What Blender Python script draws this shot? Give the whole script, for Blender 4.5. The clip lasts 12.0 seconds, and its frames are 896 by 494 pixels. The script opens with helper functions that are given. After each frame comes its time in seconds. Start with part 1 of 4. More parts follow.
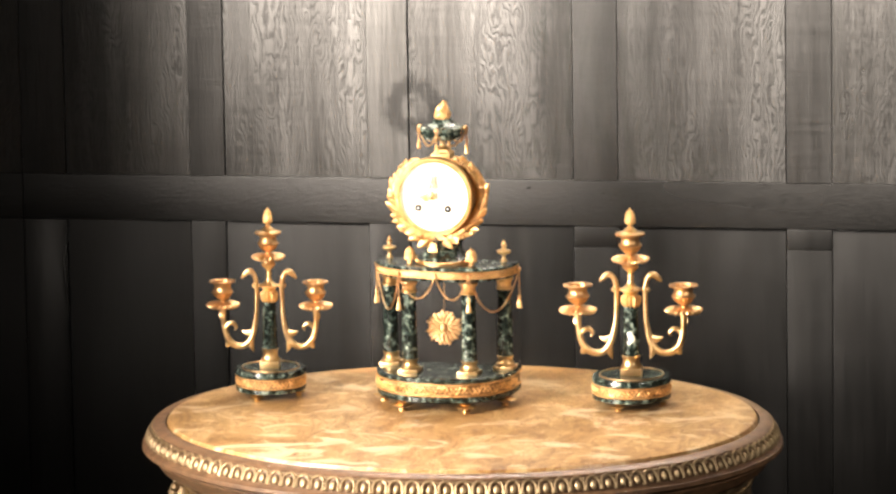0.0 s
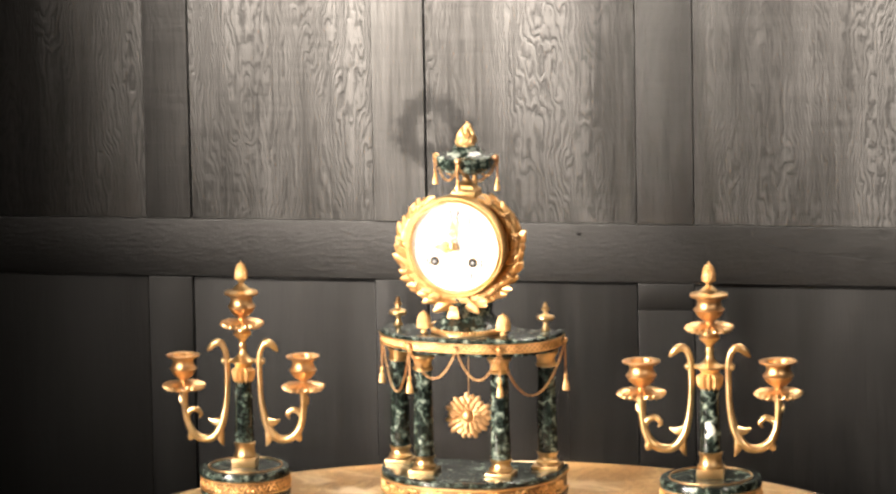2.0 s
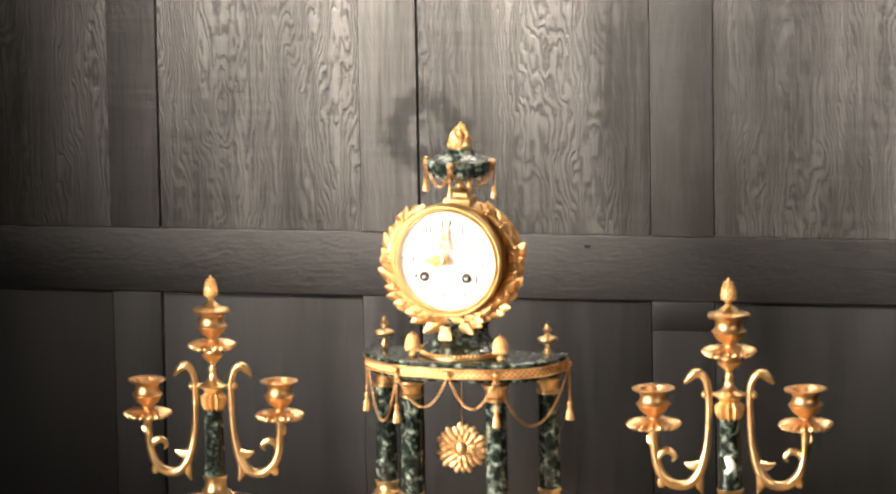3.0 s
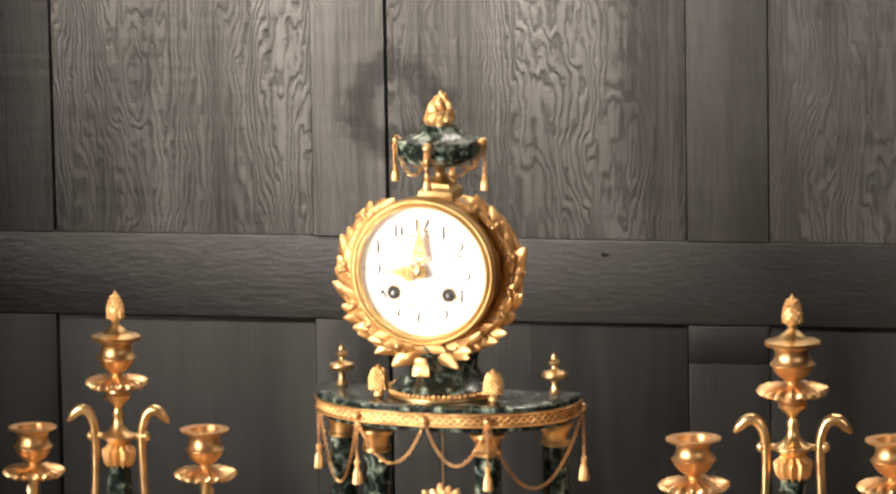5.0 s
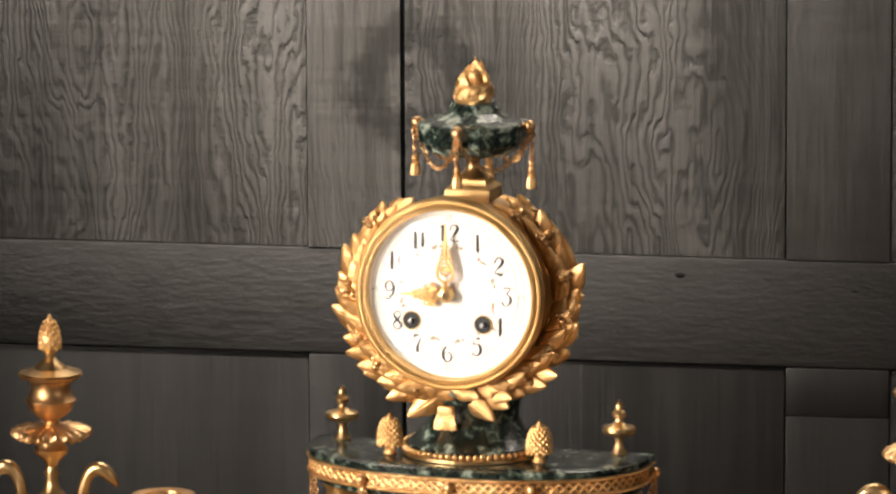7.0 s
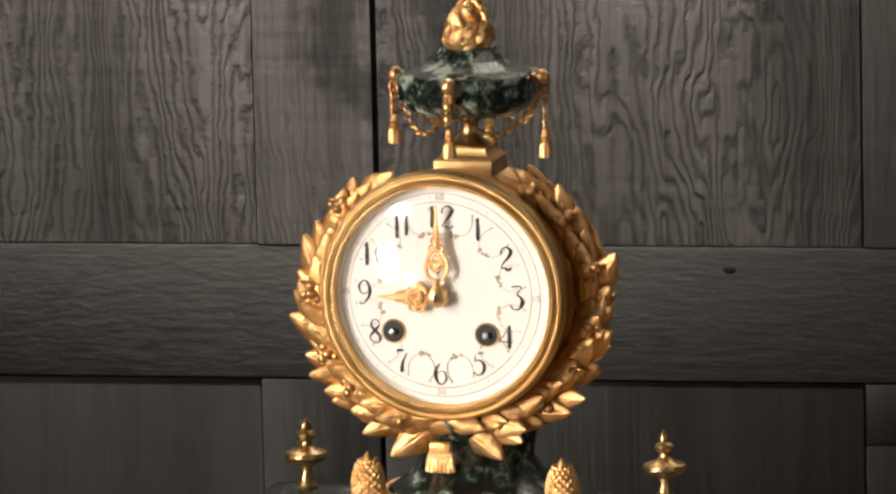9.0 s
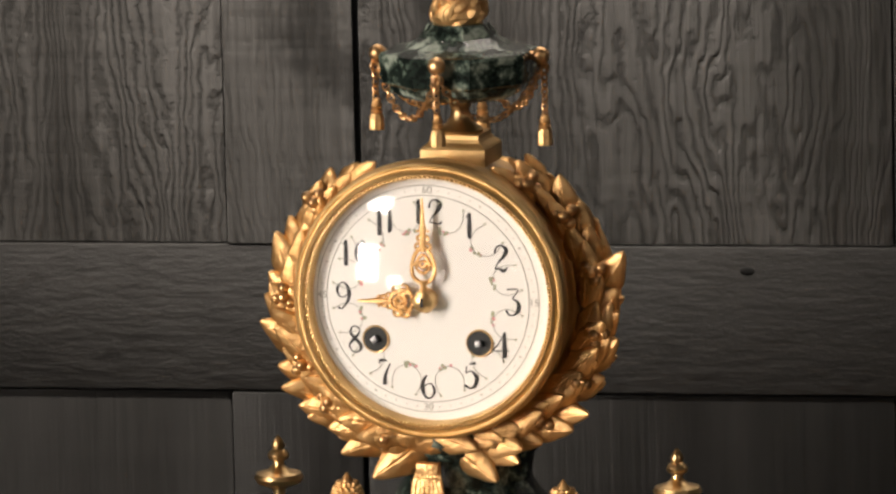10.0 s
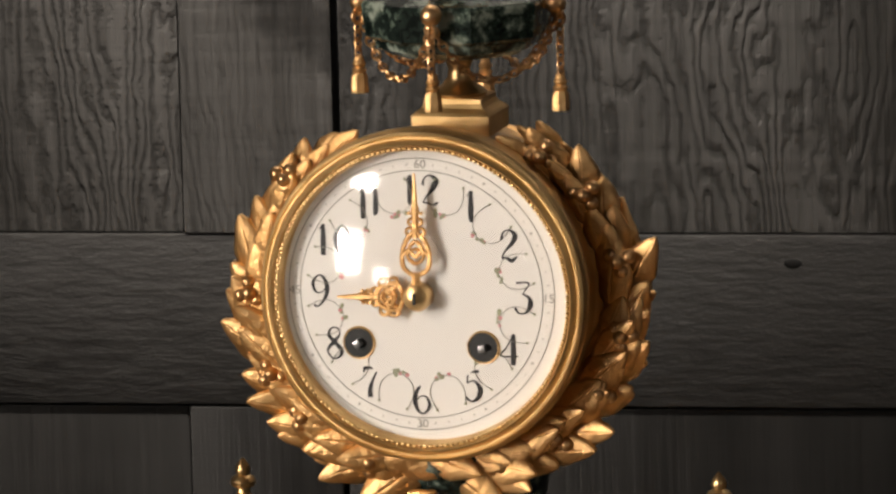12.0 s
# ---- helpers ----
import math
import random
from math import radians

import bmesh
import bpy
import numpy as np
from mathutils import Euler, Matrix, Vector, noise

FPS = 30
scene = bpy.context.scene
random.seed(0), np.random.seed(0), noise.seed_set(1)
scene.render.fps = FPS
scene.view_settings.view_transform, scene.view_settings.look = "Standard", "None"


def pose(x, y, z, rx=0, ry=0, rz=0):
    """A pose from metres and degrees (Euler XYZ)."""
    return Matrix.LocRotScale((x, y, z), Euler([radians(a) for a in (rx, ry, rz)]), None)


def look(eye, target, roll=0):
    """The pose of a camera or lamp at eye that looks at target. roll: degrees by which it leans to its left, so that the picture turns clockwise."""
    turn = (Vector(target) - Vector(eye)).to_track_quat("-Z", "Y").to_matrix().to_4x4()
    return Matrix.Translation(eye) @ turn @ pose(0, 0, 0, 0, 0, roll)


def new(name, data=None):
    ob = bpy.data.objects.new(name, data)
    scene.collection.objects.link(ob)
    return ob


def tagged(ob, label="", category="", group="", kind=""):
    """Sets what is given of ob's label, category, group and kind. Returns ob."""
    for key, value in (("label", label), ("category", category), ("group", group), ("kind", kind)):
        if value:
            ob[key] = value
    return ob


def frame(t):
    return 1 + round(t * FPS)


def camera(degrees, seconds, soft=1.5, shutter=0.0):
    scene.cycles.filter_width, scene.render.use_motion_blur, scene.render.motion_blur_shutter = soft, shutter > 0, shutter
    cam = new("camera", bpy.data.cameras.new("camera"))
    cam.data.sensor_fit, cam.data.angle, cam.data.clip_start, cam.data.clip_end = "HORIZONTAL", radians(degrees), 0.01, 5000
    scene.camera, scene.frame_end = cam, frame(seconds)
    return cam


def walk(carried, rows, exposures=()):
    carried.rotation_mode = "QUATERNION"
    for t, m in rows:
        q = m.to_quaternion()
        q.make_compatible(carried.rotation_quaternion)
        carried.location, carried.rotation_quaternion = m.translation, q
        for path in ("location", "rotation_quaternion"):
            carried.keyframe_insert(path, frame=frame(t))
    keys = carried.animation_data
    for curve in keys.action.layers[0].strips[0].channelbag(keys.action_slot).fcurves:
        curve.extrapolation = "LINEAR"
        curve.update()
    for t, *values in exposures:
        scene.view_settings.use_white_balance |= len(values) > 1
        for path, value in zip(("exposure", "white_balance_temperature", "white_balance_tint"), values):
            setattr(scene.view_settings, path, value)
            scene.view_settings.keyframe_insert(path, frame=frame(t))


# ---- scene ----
# ---- camera and its way ----
TOP = 0.76          # height of the table's marble
WALL = 0.275        # face of the panelled wall
PATH = [
    (0.0, pose(1.4394, -9.1727, 2.8000, 78.9450, 0.8691, 8.7833)),
    (0.5, pose(1.3547, -8.6404, 2.7075, 78.9162, 0.9088, 8.8080)),
    (1.0, pose(1.2930, -8.1226, 2.6284, 78.9275, 0.9170, 9.0417)),
    (1.5, pose(1.2360, -7.5561, 2.5337, 79.0235, 0.9702, 9.3628)),
    (2.0, pose(1.1843, -7.0788, 2.4374, 79.1465, 1.0087, 9.5730)),
    (2.5, pose(1.1774, -6.7896, 2.3884, 79.1716, 0.9835, 9.9037)),
    (3.0, pose(1.1357, -6.3709, 2.3120, 79.1851, 0.9448, 10.1492)),
    (5.0, pose(0.8712, -4.8812, 2.0004, 79.4982, 0.9471, 10.0196)),
    (5.5, pose(0.8043, -4.5820, 1.9472, 79.5324, 0.5100, 10.0686)),
    (6.0, pose(0.7460, -4.3264, 1.9019, 79.5058, 0.3272, 10.0086)),
    (6.5, pose(0.7125, -4.0718, 1.8483, 79.6106, 0.2308, 10.2457)),
    (7.0, pose(0.6444, -3.7690, 1.7805, 79.7767, 0.2517, 10.0645)),
    (7.5, pose(0.5953, -3.5216, 1.7247, 79.9052, 1.0116, 9.6864)),
    (9.5, pose(0.4452, -2.7677, 1.5707, 80.1739, 1.2907, 9.3878)),
    (10.0, pose(0.4270, -2.6346, 1.5455, 80.2039, 1.2880, 9.3677)),
    (10.5, pose(0.4046, -2.5358, 1.5245, 80.2971, 1.2656, 9.1681)),
    (11.0, pose(0.3749, -2.4022, 1.4984, 80.2960, 1.1999, 9.0427)),
    (11.5, pose(0.3631, -2.3158, 1.4835, 80.2372, 1.2652, 8.9728)),
    (12.0, pose(0.3476, -2.2154, 1.4615, 80.3359, 1.4087, 9.1066)),
]
cam = camera(8, 12.0, soft=2.5)
walk(cam, PATH, [(0.0, 0.52), (1.5, 0.42), (3.0, 0.10), (5.0, -0.33), (6.5, -0.69), (7.5, -0.98), (9.5, -1.40), (10.5, -1.65), (12.0, -1.85)])

# ---- world and lamps ----
world = bpy.data.worlds.new("room_air")
scene.world = world
world.use_nodes = True
world.node_tree.nodes["Background"].inputs[0].default_value = (1.0, 0.93, 0.84, 1)
world.node_tree.nodes["Background"].inputs[1].default_value = 0.02


def lamp(name, eye, target, sx, sy, power, colour, spread=180):
    data = bpy.data.lights.new(name, "AREA")
    data.shape, data.size, data.size_y, data.energy, data.color = "RECTANGLE", sx, sy, power, colour
    data.spread = radians(spread)
    ob = new(name, data)
    ob.matrix_world = look(eye, target)
    return ob


WARM = (1.0, 0.890, 0.775)
lamp("key_softbox", (-1.36, -1.52, 1.20), (0.20, -0.14, 1.02), 0.30, 0.42, 6.0, WARM, 42)
lamp("upper_softbox", (-1.20, -1.42, 1.88), (0.12, -0.14, 0.98), 0.30, 0.18, 4.4, WARM, 54)
lamp("small_softbox", (-1.06, -1.74, 1.00), (0.08, 0.0, 1.10), 0.18, 0.15, 0.9, WARM, 60)
lamp("side_softbox", (1.55, -1.55, 1.62), (0.50, 0.10, 1.02), 0.13, 0.24, 2.0, WARM, 80)
lamp("camera_lamp", (0.72, -3.20, 1.28), (0.05, 0.0, 1.08), 0.07, 0.06, 0.14, WARM, 60)
lamp("ceiling_spot", (-0.13, -0.45, 3.05), (-0.13, 0.275, 1.72), 0.22, 0.16, 165.0, WARM, 25)
lamp("second_ceiling_spot", (0.49, -0.45, 3.05), (0.49, 0.275, 1.72), 0.24, 0.16, 100.0, WARM, 26)

# ---- materials ----


def nodes(name):
    m = bpy.data.materials.new(name)
    m.use_nodes = True
    t = m.node_tree
    return m, t, t.nodes["Principled BSDF"]


def link(t, a, ao, b, bi):
    t.links.new(a.outputs[ao], b.inputs[bi])


def node(t, kind, **values):
    n = t.nodes.new(kind)
    for key, value in values.items():
        n.inputs[key].default_value = value
    return n


def ramp(t, stops):
    r = t.nodes.new("ShaderNodeValToRGB")
    e = r.color_ramp.elements
    while len(e) < len(stops):
        e.new(0.5)
    for s, (p, c) in zip(e, stops):
        s.position, s.color = p, (*c, 1)
    return r


def coords(t, sx, sy, sz, offset=False):
    c = t.nodes.new("ShaderNodeTexCoord")
    mp = t.nodes.new("ShaderNodeMapping")
    mp.inputs["Scale"].default_value = (sx, sy, sz)
    link(t, c, "Object", mp, "Vector")
    if offset:
        info = t.nodes.new("ShaderNodeObjectInfo")
        mul = t.nodes.new("ShaderNodeMath")
        mul.operation = "MULTIPLY"
        mul.inputs[1].default_value = 37.0
        link(t, info, "Random", mul, 0)
        link(t, mul, 0, mp, "Location")
    return mp


def bump(t, src, out, b, strength, distance):
    bm_ = node(t, "ShaderNodeBump", Strength=strength, Distance=distance)
    link(t, src, out, bm_, "Height")
    link(t, bm_, "Normal", b, "Normal")
    return bm_


def metal(name, dark, light, rough, grain, strength):
    """Brass and gilt: tarnish in broad clouds, a fine cast grain, uneven gloss."""
    m, t, b = nodes(name)
    b.inputs["Metallic"].default_value = 1.0
    c = coords(t, 1, 1, 1)
    n1 = node(t, "ShaderNodeTexNoise", Scale=45.0, Detail=4.0)
    n2 = node(t, "ShaderNodeTexNoise", Scale=grain, Detail=6.0)
    link(t, c, 0, n1, "Vector"), link(t, c, 0, n2, "Vector")
    r = ramp(t, [(0.32, dark), (0.62, light)])
    link(t, n1, 0, r, 0), link(t, r, 0, b, "Base Color")
    mr = node(t, "ShaderNodeMapRange", **{"To Min": rough - 0.07, "To Max": rough + 0.12})
    link(t, n2, 0, mr, 0), link(t, mr, 0, b, "Roughness")
    mixed = t.nodes.new("ShaderNodeMath")
    mixed.operation = "MULTIPLY_ADD"
    mixed.inputs[1].default_value = 2.2
    n3 = node(t, "ShaderNodeTexNoise", Scale=grain * 0.35, Detail=3.0)
    link(t, c, 0, n3, "Vector")
    link(t, n3, 0, mixed, 0), link(t, n2, 0, mixed, 2)
    bump(t, mixed, 0, b, strength, 0.0006)
    return m


GILT = metal("matt_gilt", (0.54, 0.30, 0.11), (0.92, 0.60, 0.28), 0.46, 600.0, 0.7)
BRASS = metal("polished_brass", (0.56, 0.37, 0.165), (0.76, 0.53, 0.27), 0.31, 260.0, 0.25)
ANTIQUE = metal("aged_brass", (0.52, 0.30, 0.13), (0.80, 0.51, 0.26), 0.36, 400.0, 0.25)
SATIN = metal("satin_brass", (0.58, 0.38, 0.16), (0.82, 0.57, 0.27), 0.45, 500.0, 0.2)
# darker metal; behind the reliefs its colour paints in the shade of the gaps
DARK_BRONZE = metal("worn_gilt_ground", (0.24, 0.135, 0.06), (0.46, 0.29, 0.14), 0.48, 500.0, 0.4)


def green_marble(name="green_marble", lift=0.0):
    m, t, b = nodes(name)
    c = coords(t, 1, 1, 1, True)
    warp = node(t, "ShaderNodeTexNoise", Scale=70.0, Detail=5.0)
    link(t, c, 0, warp, "Vector")
    mix = t.nodes.new("ShaderNodeMixRGB")
    mix.blend_type = "ADD"
    mix.inputs[0].default_value = 0.022
    link(t, c, 0, mix, 1), link(t, warp, 1, mix, 2)
    v = node(t, "ShaderNodeTexVoronoi", Scale=50.0)
    v.feature = "DISTANCE_TO_EDGE"
    link(t, mix, 0, v, "Vector")
    veins = ramp(t, [(0.0, (0.30, 0.36, 0.30)), (0.020, (0.085, 0.11, 0.09)), (0.09, (0.010, 0.016, 0.013)), (1.0, (0.006, 0.009, 0.008))])
    link(t, v, 0, veins, 0)
    n = node(t, "ShaderNodeTexNoise", Scale=115.0, Detail=8.0, Roughness=0.65)
    link(t, c, 0, n, "Vector")
    cloud = ramp(t, [(0.43 - lift, (0.004, 0.0065, 0.0055)), (0.53 - lift, (0.018, 0.027, 0.022)), (0.58 - lift, (0.075, 0.100, 0.080)), (0.66 - lift, (0.30, 0.34, 0.285))])
    link(t, n, 0, cloud, 0)
    mask = node(t, "ShaderNodeTexNoise", Scale=35.0, Detail=2.0)
    link(t, c, 0, mask, "Vector")
    mr = ramp(t, [(0.52, (0, 0, 0)), (0.70, (1, 1, 1))])
    link(t, mask, 0, mr, 0)
    mx = t.nodes.new("ShaderNodeMixRGB")
    link(t, mr, 0, mx, 0), link(t, cloud, 0, mx, 1), link(t, veins, 0, mx, 2)
    link(t, mx, 0, b, "Base Color")
    b.inputs["Roughness"].default_value = 0.19
    return m


def table_marble():
    m, t, b = nodes("brown_breccia_marble")
    c = coords(t, 1.7, 0.85, 1.0)
    c.inputs["Rotation"].default_value = (0, 0, 0.6)
    warp = node(t, "ShaderNodeTexNoise", Scale=7.0, Detail=6.0)
    link(t, c, 0, warp, "Vector")
    mix = t.nodes.new("ShaderNodeMixRGB")
    mix.blend_type = "ADD"
    mix.inputs[0].default_value = 0.22
    link(t, c, 0, mix, 1), link(t, warp, 1, mix, 2)
    n = node(t, "ShaderNodeTexNoise", Scale=13.0, Detail=10.0, Roughness=0.70)
    link(t, mix, 0, n, "Vector")
    r = ramp(t, [(0.32, (0.20, 0.100, 0.036)), (0.44, (0.37, 0.210, 0.080)), (0.53, (0.45, 0.275, 0.112)), (0.61, (0.60, 0.42, 0.215)), (0.68, (0.44, 0.27, 0.115))])
    link(t, n, 0, r, 0)
    v = node(t, "ShaderNodeTexNoise", Scale=16.0, Detail=6.0)
    link(t, mix, 0, v, "Vector")
    ab = ramp(t, [(0.47, (1, 1, 1)), (0.50, (0.55, 0.40, 0.28)), (0.53, (1, 1, 1))])
    link(t, v, 0, ab, 0)
    mx = t.nodes.new("ShaderNodeMixRGB")
    mx.blend_type = "MULTIPLY"
    mx.inputs[0].default_value = 0.75
    link(t, r, 0, mx, 1), link(t, ab, 0, mx, 2)
    c2 = coords(t, 9.0, 15.0, 9.0)
    c2.inputs["Rotation"].default_value = (0, 0, -0.35)
    shards = node(t, "ShaderNodeTexNoise", Scale=1.0, Detail=7.0, Roughness=0.62, Distortion=1.4)
    link(t, c2, 0, shards, "Vector")
    pale = ramp(t, [(0.545, (0, 0, 0)), (0.60, (0.55, 0.55, 0.55)), (0.68, (0.9, 0.9, 0.9))])
    link(t, shards, 0, pale, 0)
    mz = t.nodes.new("ShaderNodeMixRGB")
    mz.inputs[2].default_value = (0.76, 0.61, 0.40, 1)
    link(t, pale, 0, mz, 0), link(t, mx, 0, mz, 1), link(t, mz, 0, b, "Base Color")
    b.inputs["Roughness"].default_value = 0.30
    return m


def black_oak(name, lines, across, saw, tone, figured, relief=0.0011, gloss=0.27):
    """Black-stained oak: contour lines of a stretched noise make the flat-sawn figure; saw: cross bands left by the saw."""
    m, t, b = nodes(name)

    def math_(op, a, ao, c=None, co=0, value=0.0, value2=0.0):
        n = t.nodes.new("ShaderNodeMath")
        n.operation = op
        n.inputs[1].default_value, n.inputs[2].default_value = value, value2
        link(t, a, ao, n, 0)
        if c is not None:
            link(t, c, co, n, 1)
        return n

    c = coords(t, *((8.5, 8.5, 2.1) if not across else (1.6, 6.0, 6.0)), True)
    n = node(t, "ShaderNodeTexNoise", Scale=1.0, Detail=5.0, Roughness=0.50)
    link(t, c, 0, n, "Vector")
    tc = t.nodes.new("ShaderNodeTexCoord")
    xyz = t.nodes.new("ShaderNodeSeparateXYZ")
    link(t, tc, "Object", xyz, 0)
    straight = math_("MULTIPLY", xyz, "Z" if across else "X", value=lines * 4.5)
    rows_ = math_("MULTIPLY_ADD", n, 0, value=lines)
    link(t, straight, 0, rows_, 2)
    c5 = coords(t, *((75, 75, 48) if not across else (30, 160, 160)), True)
    ragged = node(t, "ShaderNodeTexNoise", Scale=1.0, Detail=4.0, Roughness=0.65)
    link(t, c5, 0, ragged, "Vector")
    torn = math_("MULTIPLY_ADD", ragged, 0, value=3.6)
    link(t, rows_, 0, torn, 2)
    rows_ = torn
    pp = math_("PINGPONG", rows_, 0, value=1.0)
    figure = ramp(t, [(0.0, (0.04, 0.04, 0.04)), (0.34, (0.46, 0.46, 0.46)), (0.64, (0.92, 0.92, 0.92)), (1.0, (1, 1, 1))])
    link(t, pp, 0, figure, 0)
    c2 = coords(t, *((420, 420, 16) if not across else (60, 300, 300)), True)
    pores = node(t, "ShaderNodeTexNoise", Scale=1.0, Detail=4.0, Roughness=0.6)
    link(t, c2, 0, pores, "Vector")
    c3 = coords(t, *((9, 9, 120) if not across else (70, 150, 150)), True)
    bands = node(t, "ShaderNodeTexNoise", Scale=1.0, Detail=6.0, Roughness=0.65)
    link(t, c3, 0, bands, "Vector")
    fade = node(t, "ShaderNodeTexNoise", Scale=0.9, Detail=2.0)
    link(t, c, 0, fade, "Vector")
    where = ramp(t, [(0.40, (0.35, 0.35, 0.35)), (0.60, (1, 1, 1))])
    link(t, fade, 0, where, 0)
    fig2 = math_("MULTIPLY", figure, 0, where, 0)
    c4 = coords(t, *((85, 85, 3.5) if not across else (34, 44, 44)), True)
    streak = node(t, "ShaderNodeTexNoise", Scale=1.0, Detail=5.0, Roughness=0.6)
    link(t, c4, 0, streak, "Vector")
    soft_fig = math_("MULTIPLY_ADD", fig2, 0, value=0.60 * figured, value2=0.36 * (1 - figured))
    fig2 = math_("MULTIPLY_ADD", streak, 0, value=0.75)
    link(t, soft_fig, 0, fig2, 2)
    h1 = math_("MULTIPLY_ADD", pores, 0, value=0.80)
    link(t, fig2, 0, h1, 2)
    h2 = math_("MULTIPLY_ADD", bands, 0, value=saw)
    link(t, h1, 0, h2, 2)
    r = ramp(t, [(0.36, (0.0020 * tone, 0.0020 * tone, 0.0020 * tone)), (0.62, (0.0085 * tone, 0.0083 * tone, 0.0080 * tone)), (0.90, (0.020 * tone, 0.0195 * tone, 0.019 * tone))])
    link(t, math_("MULTIPLY", h2, 0, value=0.58), 0, r, 0)
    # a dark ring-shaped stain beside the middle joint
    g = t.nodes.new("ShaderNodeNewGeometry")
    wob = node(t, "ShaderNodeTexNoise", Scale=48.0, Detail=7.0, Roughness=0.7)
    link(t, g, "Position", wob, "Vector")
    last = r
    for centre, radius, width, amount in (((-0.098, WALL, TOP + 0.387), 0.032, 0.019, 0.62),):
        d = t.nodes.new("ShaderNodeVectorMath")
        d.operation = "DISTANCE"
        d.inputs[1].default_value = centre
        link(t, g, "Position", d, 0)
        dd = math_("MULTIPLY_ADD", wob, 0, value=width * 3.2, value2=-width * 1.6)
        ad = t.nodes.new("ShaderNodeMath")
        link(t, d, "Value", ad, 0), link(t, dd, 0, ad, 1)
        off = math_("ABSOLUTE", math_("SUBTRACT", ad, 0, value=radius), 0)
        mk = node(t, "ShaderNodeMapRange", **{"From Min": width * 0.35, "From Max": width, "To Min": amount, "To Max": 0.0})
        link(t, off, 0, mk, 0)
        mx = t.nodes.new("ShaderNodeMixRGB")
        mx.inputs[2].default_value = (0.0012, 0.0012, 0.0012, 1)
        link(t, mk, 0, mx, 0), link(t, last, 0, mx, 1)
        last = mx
    link(t, last, 0, b, "Base Color")
    mr = node(t, "ShaderNodeMapRange", **{"From Min": 0.3, "From Max": 0.7, "To Min": 0.27, "To Max": 0.50})
    link(t, fade, 0, mr, 0), link(t, mr, 0, b, "Roughness")
    b.inputs["Specular IOR Level"].default_value = gloss
    bump(t, h2, 0, b, 0.85, relief)
    return m


def plain(name, colour, rough, metallic=0.0, scale=60.0, spread=0.15, strength=0.1):
    m, t, b = nodes(name)
    c = coords(t, 1, 1, 1)
    n = node(t, "ShaderNodeTexNoise", Scale=scale, Detail=6.0)
    link(t, c, 0, n, "Vector")
    r = ramp(t, [(0.3, tuple(v * (1 - spread) for v in colour)), (0.7, tuple(min(1, v * (1 + spread)) for v in colour))])
    link(t, n, 0, r, 0), link(t, r, 0, b, "Base Color")
    b.inputs["Roughness"].default_value, b.inputs["Metallic"].default_value = rough, metallic
    bump(t, n, 0, b, strength, 0.001)
    return m


def clear_glass():
    m, t, b = nodes("dial_glass")
    t.nodes.remove(b)
    tr = t.nodes.new("ShaderNodeBsdfTransparent")
    gl = node(t, "ShaderNodeBsdfGlossy", Roughness=0.07)
    fr = node(t, "ShaderNodeFresnel", IOR=1.5)
    mx = t.nodes.new("ShaderNodeMixShader")
    link(t, fr, 0, mx, 0), link(t, tr, 0, mx, 1), link(t, gl, 0, mx, 2)
    link(t, mx, 0, t.nodes["Material Output"], "Surface")
    return m


MARBLE = green_marble()
PALE_MARBLE = green_marble("grey_green_marble", 0.065)
TABLE_MARBLE = table_marble()
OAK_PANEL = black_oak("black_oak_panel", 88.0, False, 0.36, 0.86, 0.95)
# plain-figured oak, its tone darkened to paint in the shade below the rail
OAK_SHADED = black_oak("plain_black_oak", 30.0, False, 0.34, 0.17, 0.18, 0.0004, 0.16)
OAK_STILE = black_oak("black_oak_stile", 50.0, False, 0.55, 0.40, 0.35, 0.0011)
# middle stile: same oak, tone raised to paint in the bright sheen there
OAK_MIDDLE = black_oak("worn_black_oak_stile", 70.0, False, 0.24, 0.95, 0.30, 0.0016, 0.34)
# rail tone lowered too, painting in the fall of light down the wall
OAK_RAIL = black_oak("black_oak_rail", 9.0, True, 0.80, 0.21, 0.04, 0.0008, 0.17)
GAP = plain("black_gap", (0.003, 0.003, 0.003), 0.95)
GAP.node_tree.nodes["Principled BSDF"].inputs["Specular IOR Level"].default_value = 0.0
ENAMEL = plain("white_enamel", (0.82, 0.80, 0.77), 0.22, 0, 30, 0.02, 0.02)
INK = plain("black_ink", (0.012, 0.012, 0.014), 0.4)
GREY_INK = plain("grey_ink", (0.30, 0.29, 0.26), 0.5)
PINK = plain("pink_glaze", (0.62, 0.25, 0.27), 0.4)
LEAF_GREEN = plain("olive_glaze", (0.30, 0.31, 0.20), 0.4)
STEEL = plain("steel", (0.55, 0.55, 0.56), 0.3, 1.0)
VOID = plain("dark_hole", (0.006, 0.006, 0.006), 0.5)
GLASS = clear_glass()
WOOD = plain("carved_giltwood", (0.150, 0.082, 0.042), 0.46, 0, 55, 0.35, 0.3)
GILTWOOD = metal("rubbed_gilt", (0.22, 0.145, 0.080), (0.50, 0.38, 0.23), 0.52, 500.0, 0.4)
PLASTER = plain("warm_plaster", (0.27, 0.24, 0.20), 0.8, 0, 6, 0.08, 0.1)
FLOORING = plain("brown_carpet", (0.10, 0.065, 0.045), 0.9, 0, 200, 0.3, 0.3)
WHITE_CHIP = plain("white_vein", (0.62, 0.64, 0.58), 0.25)

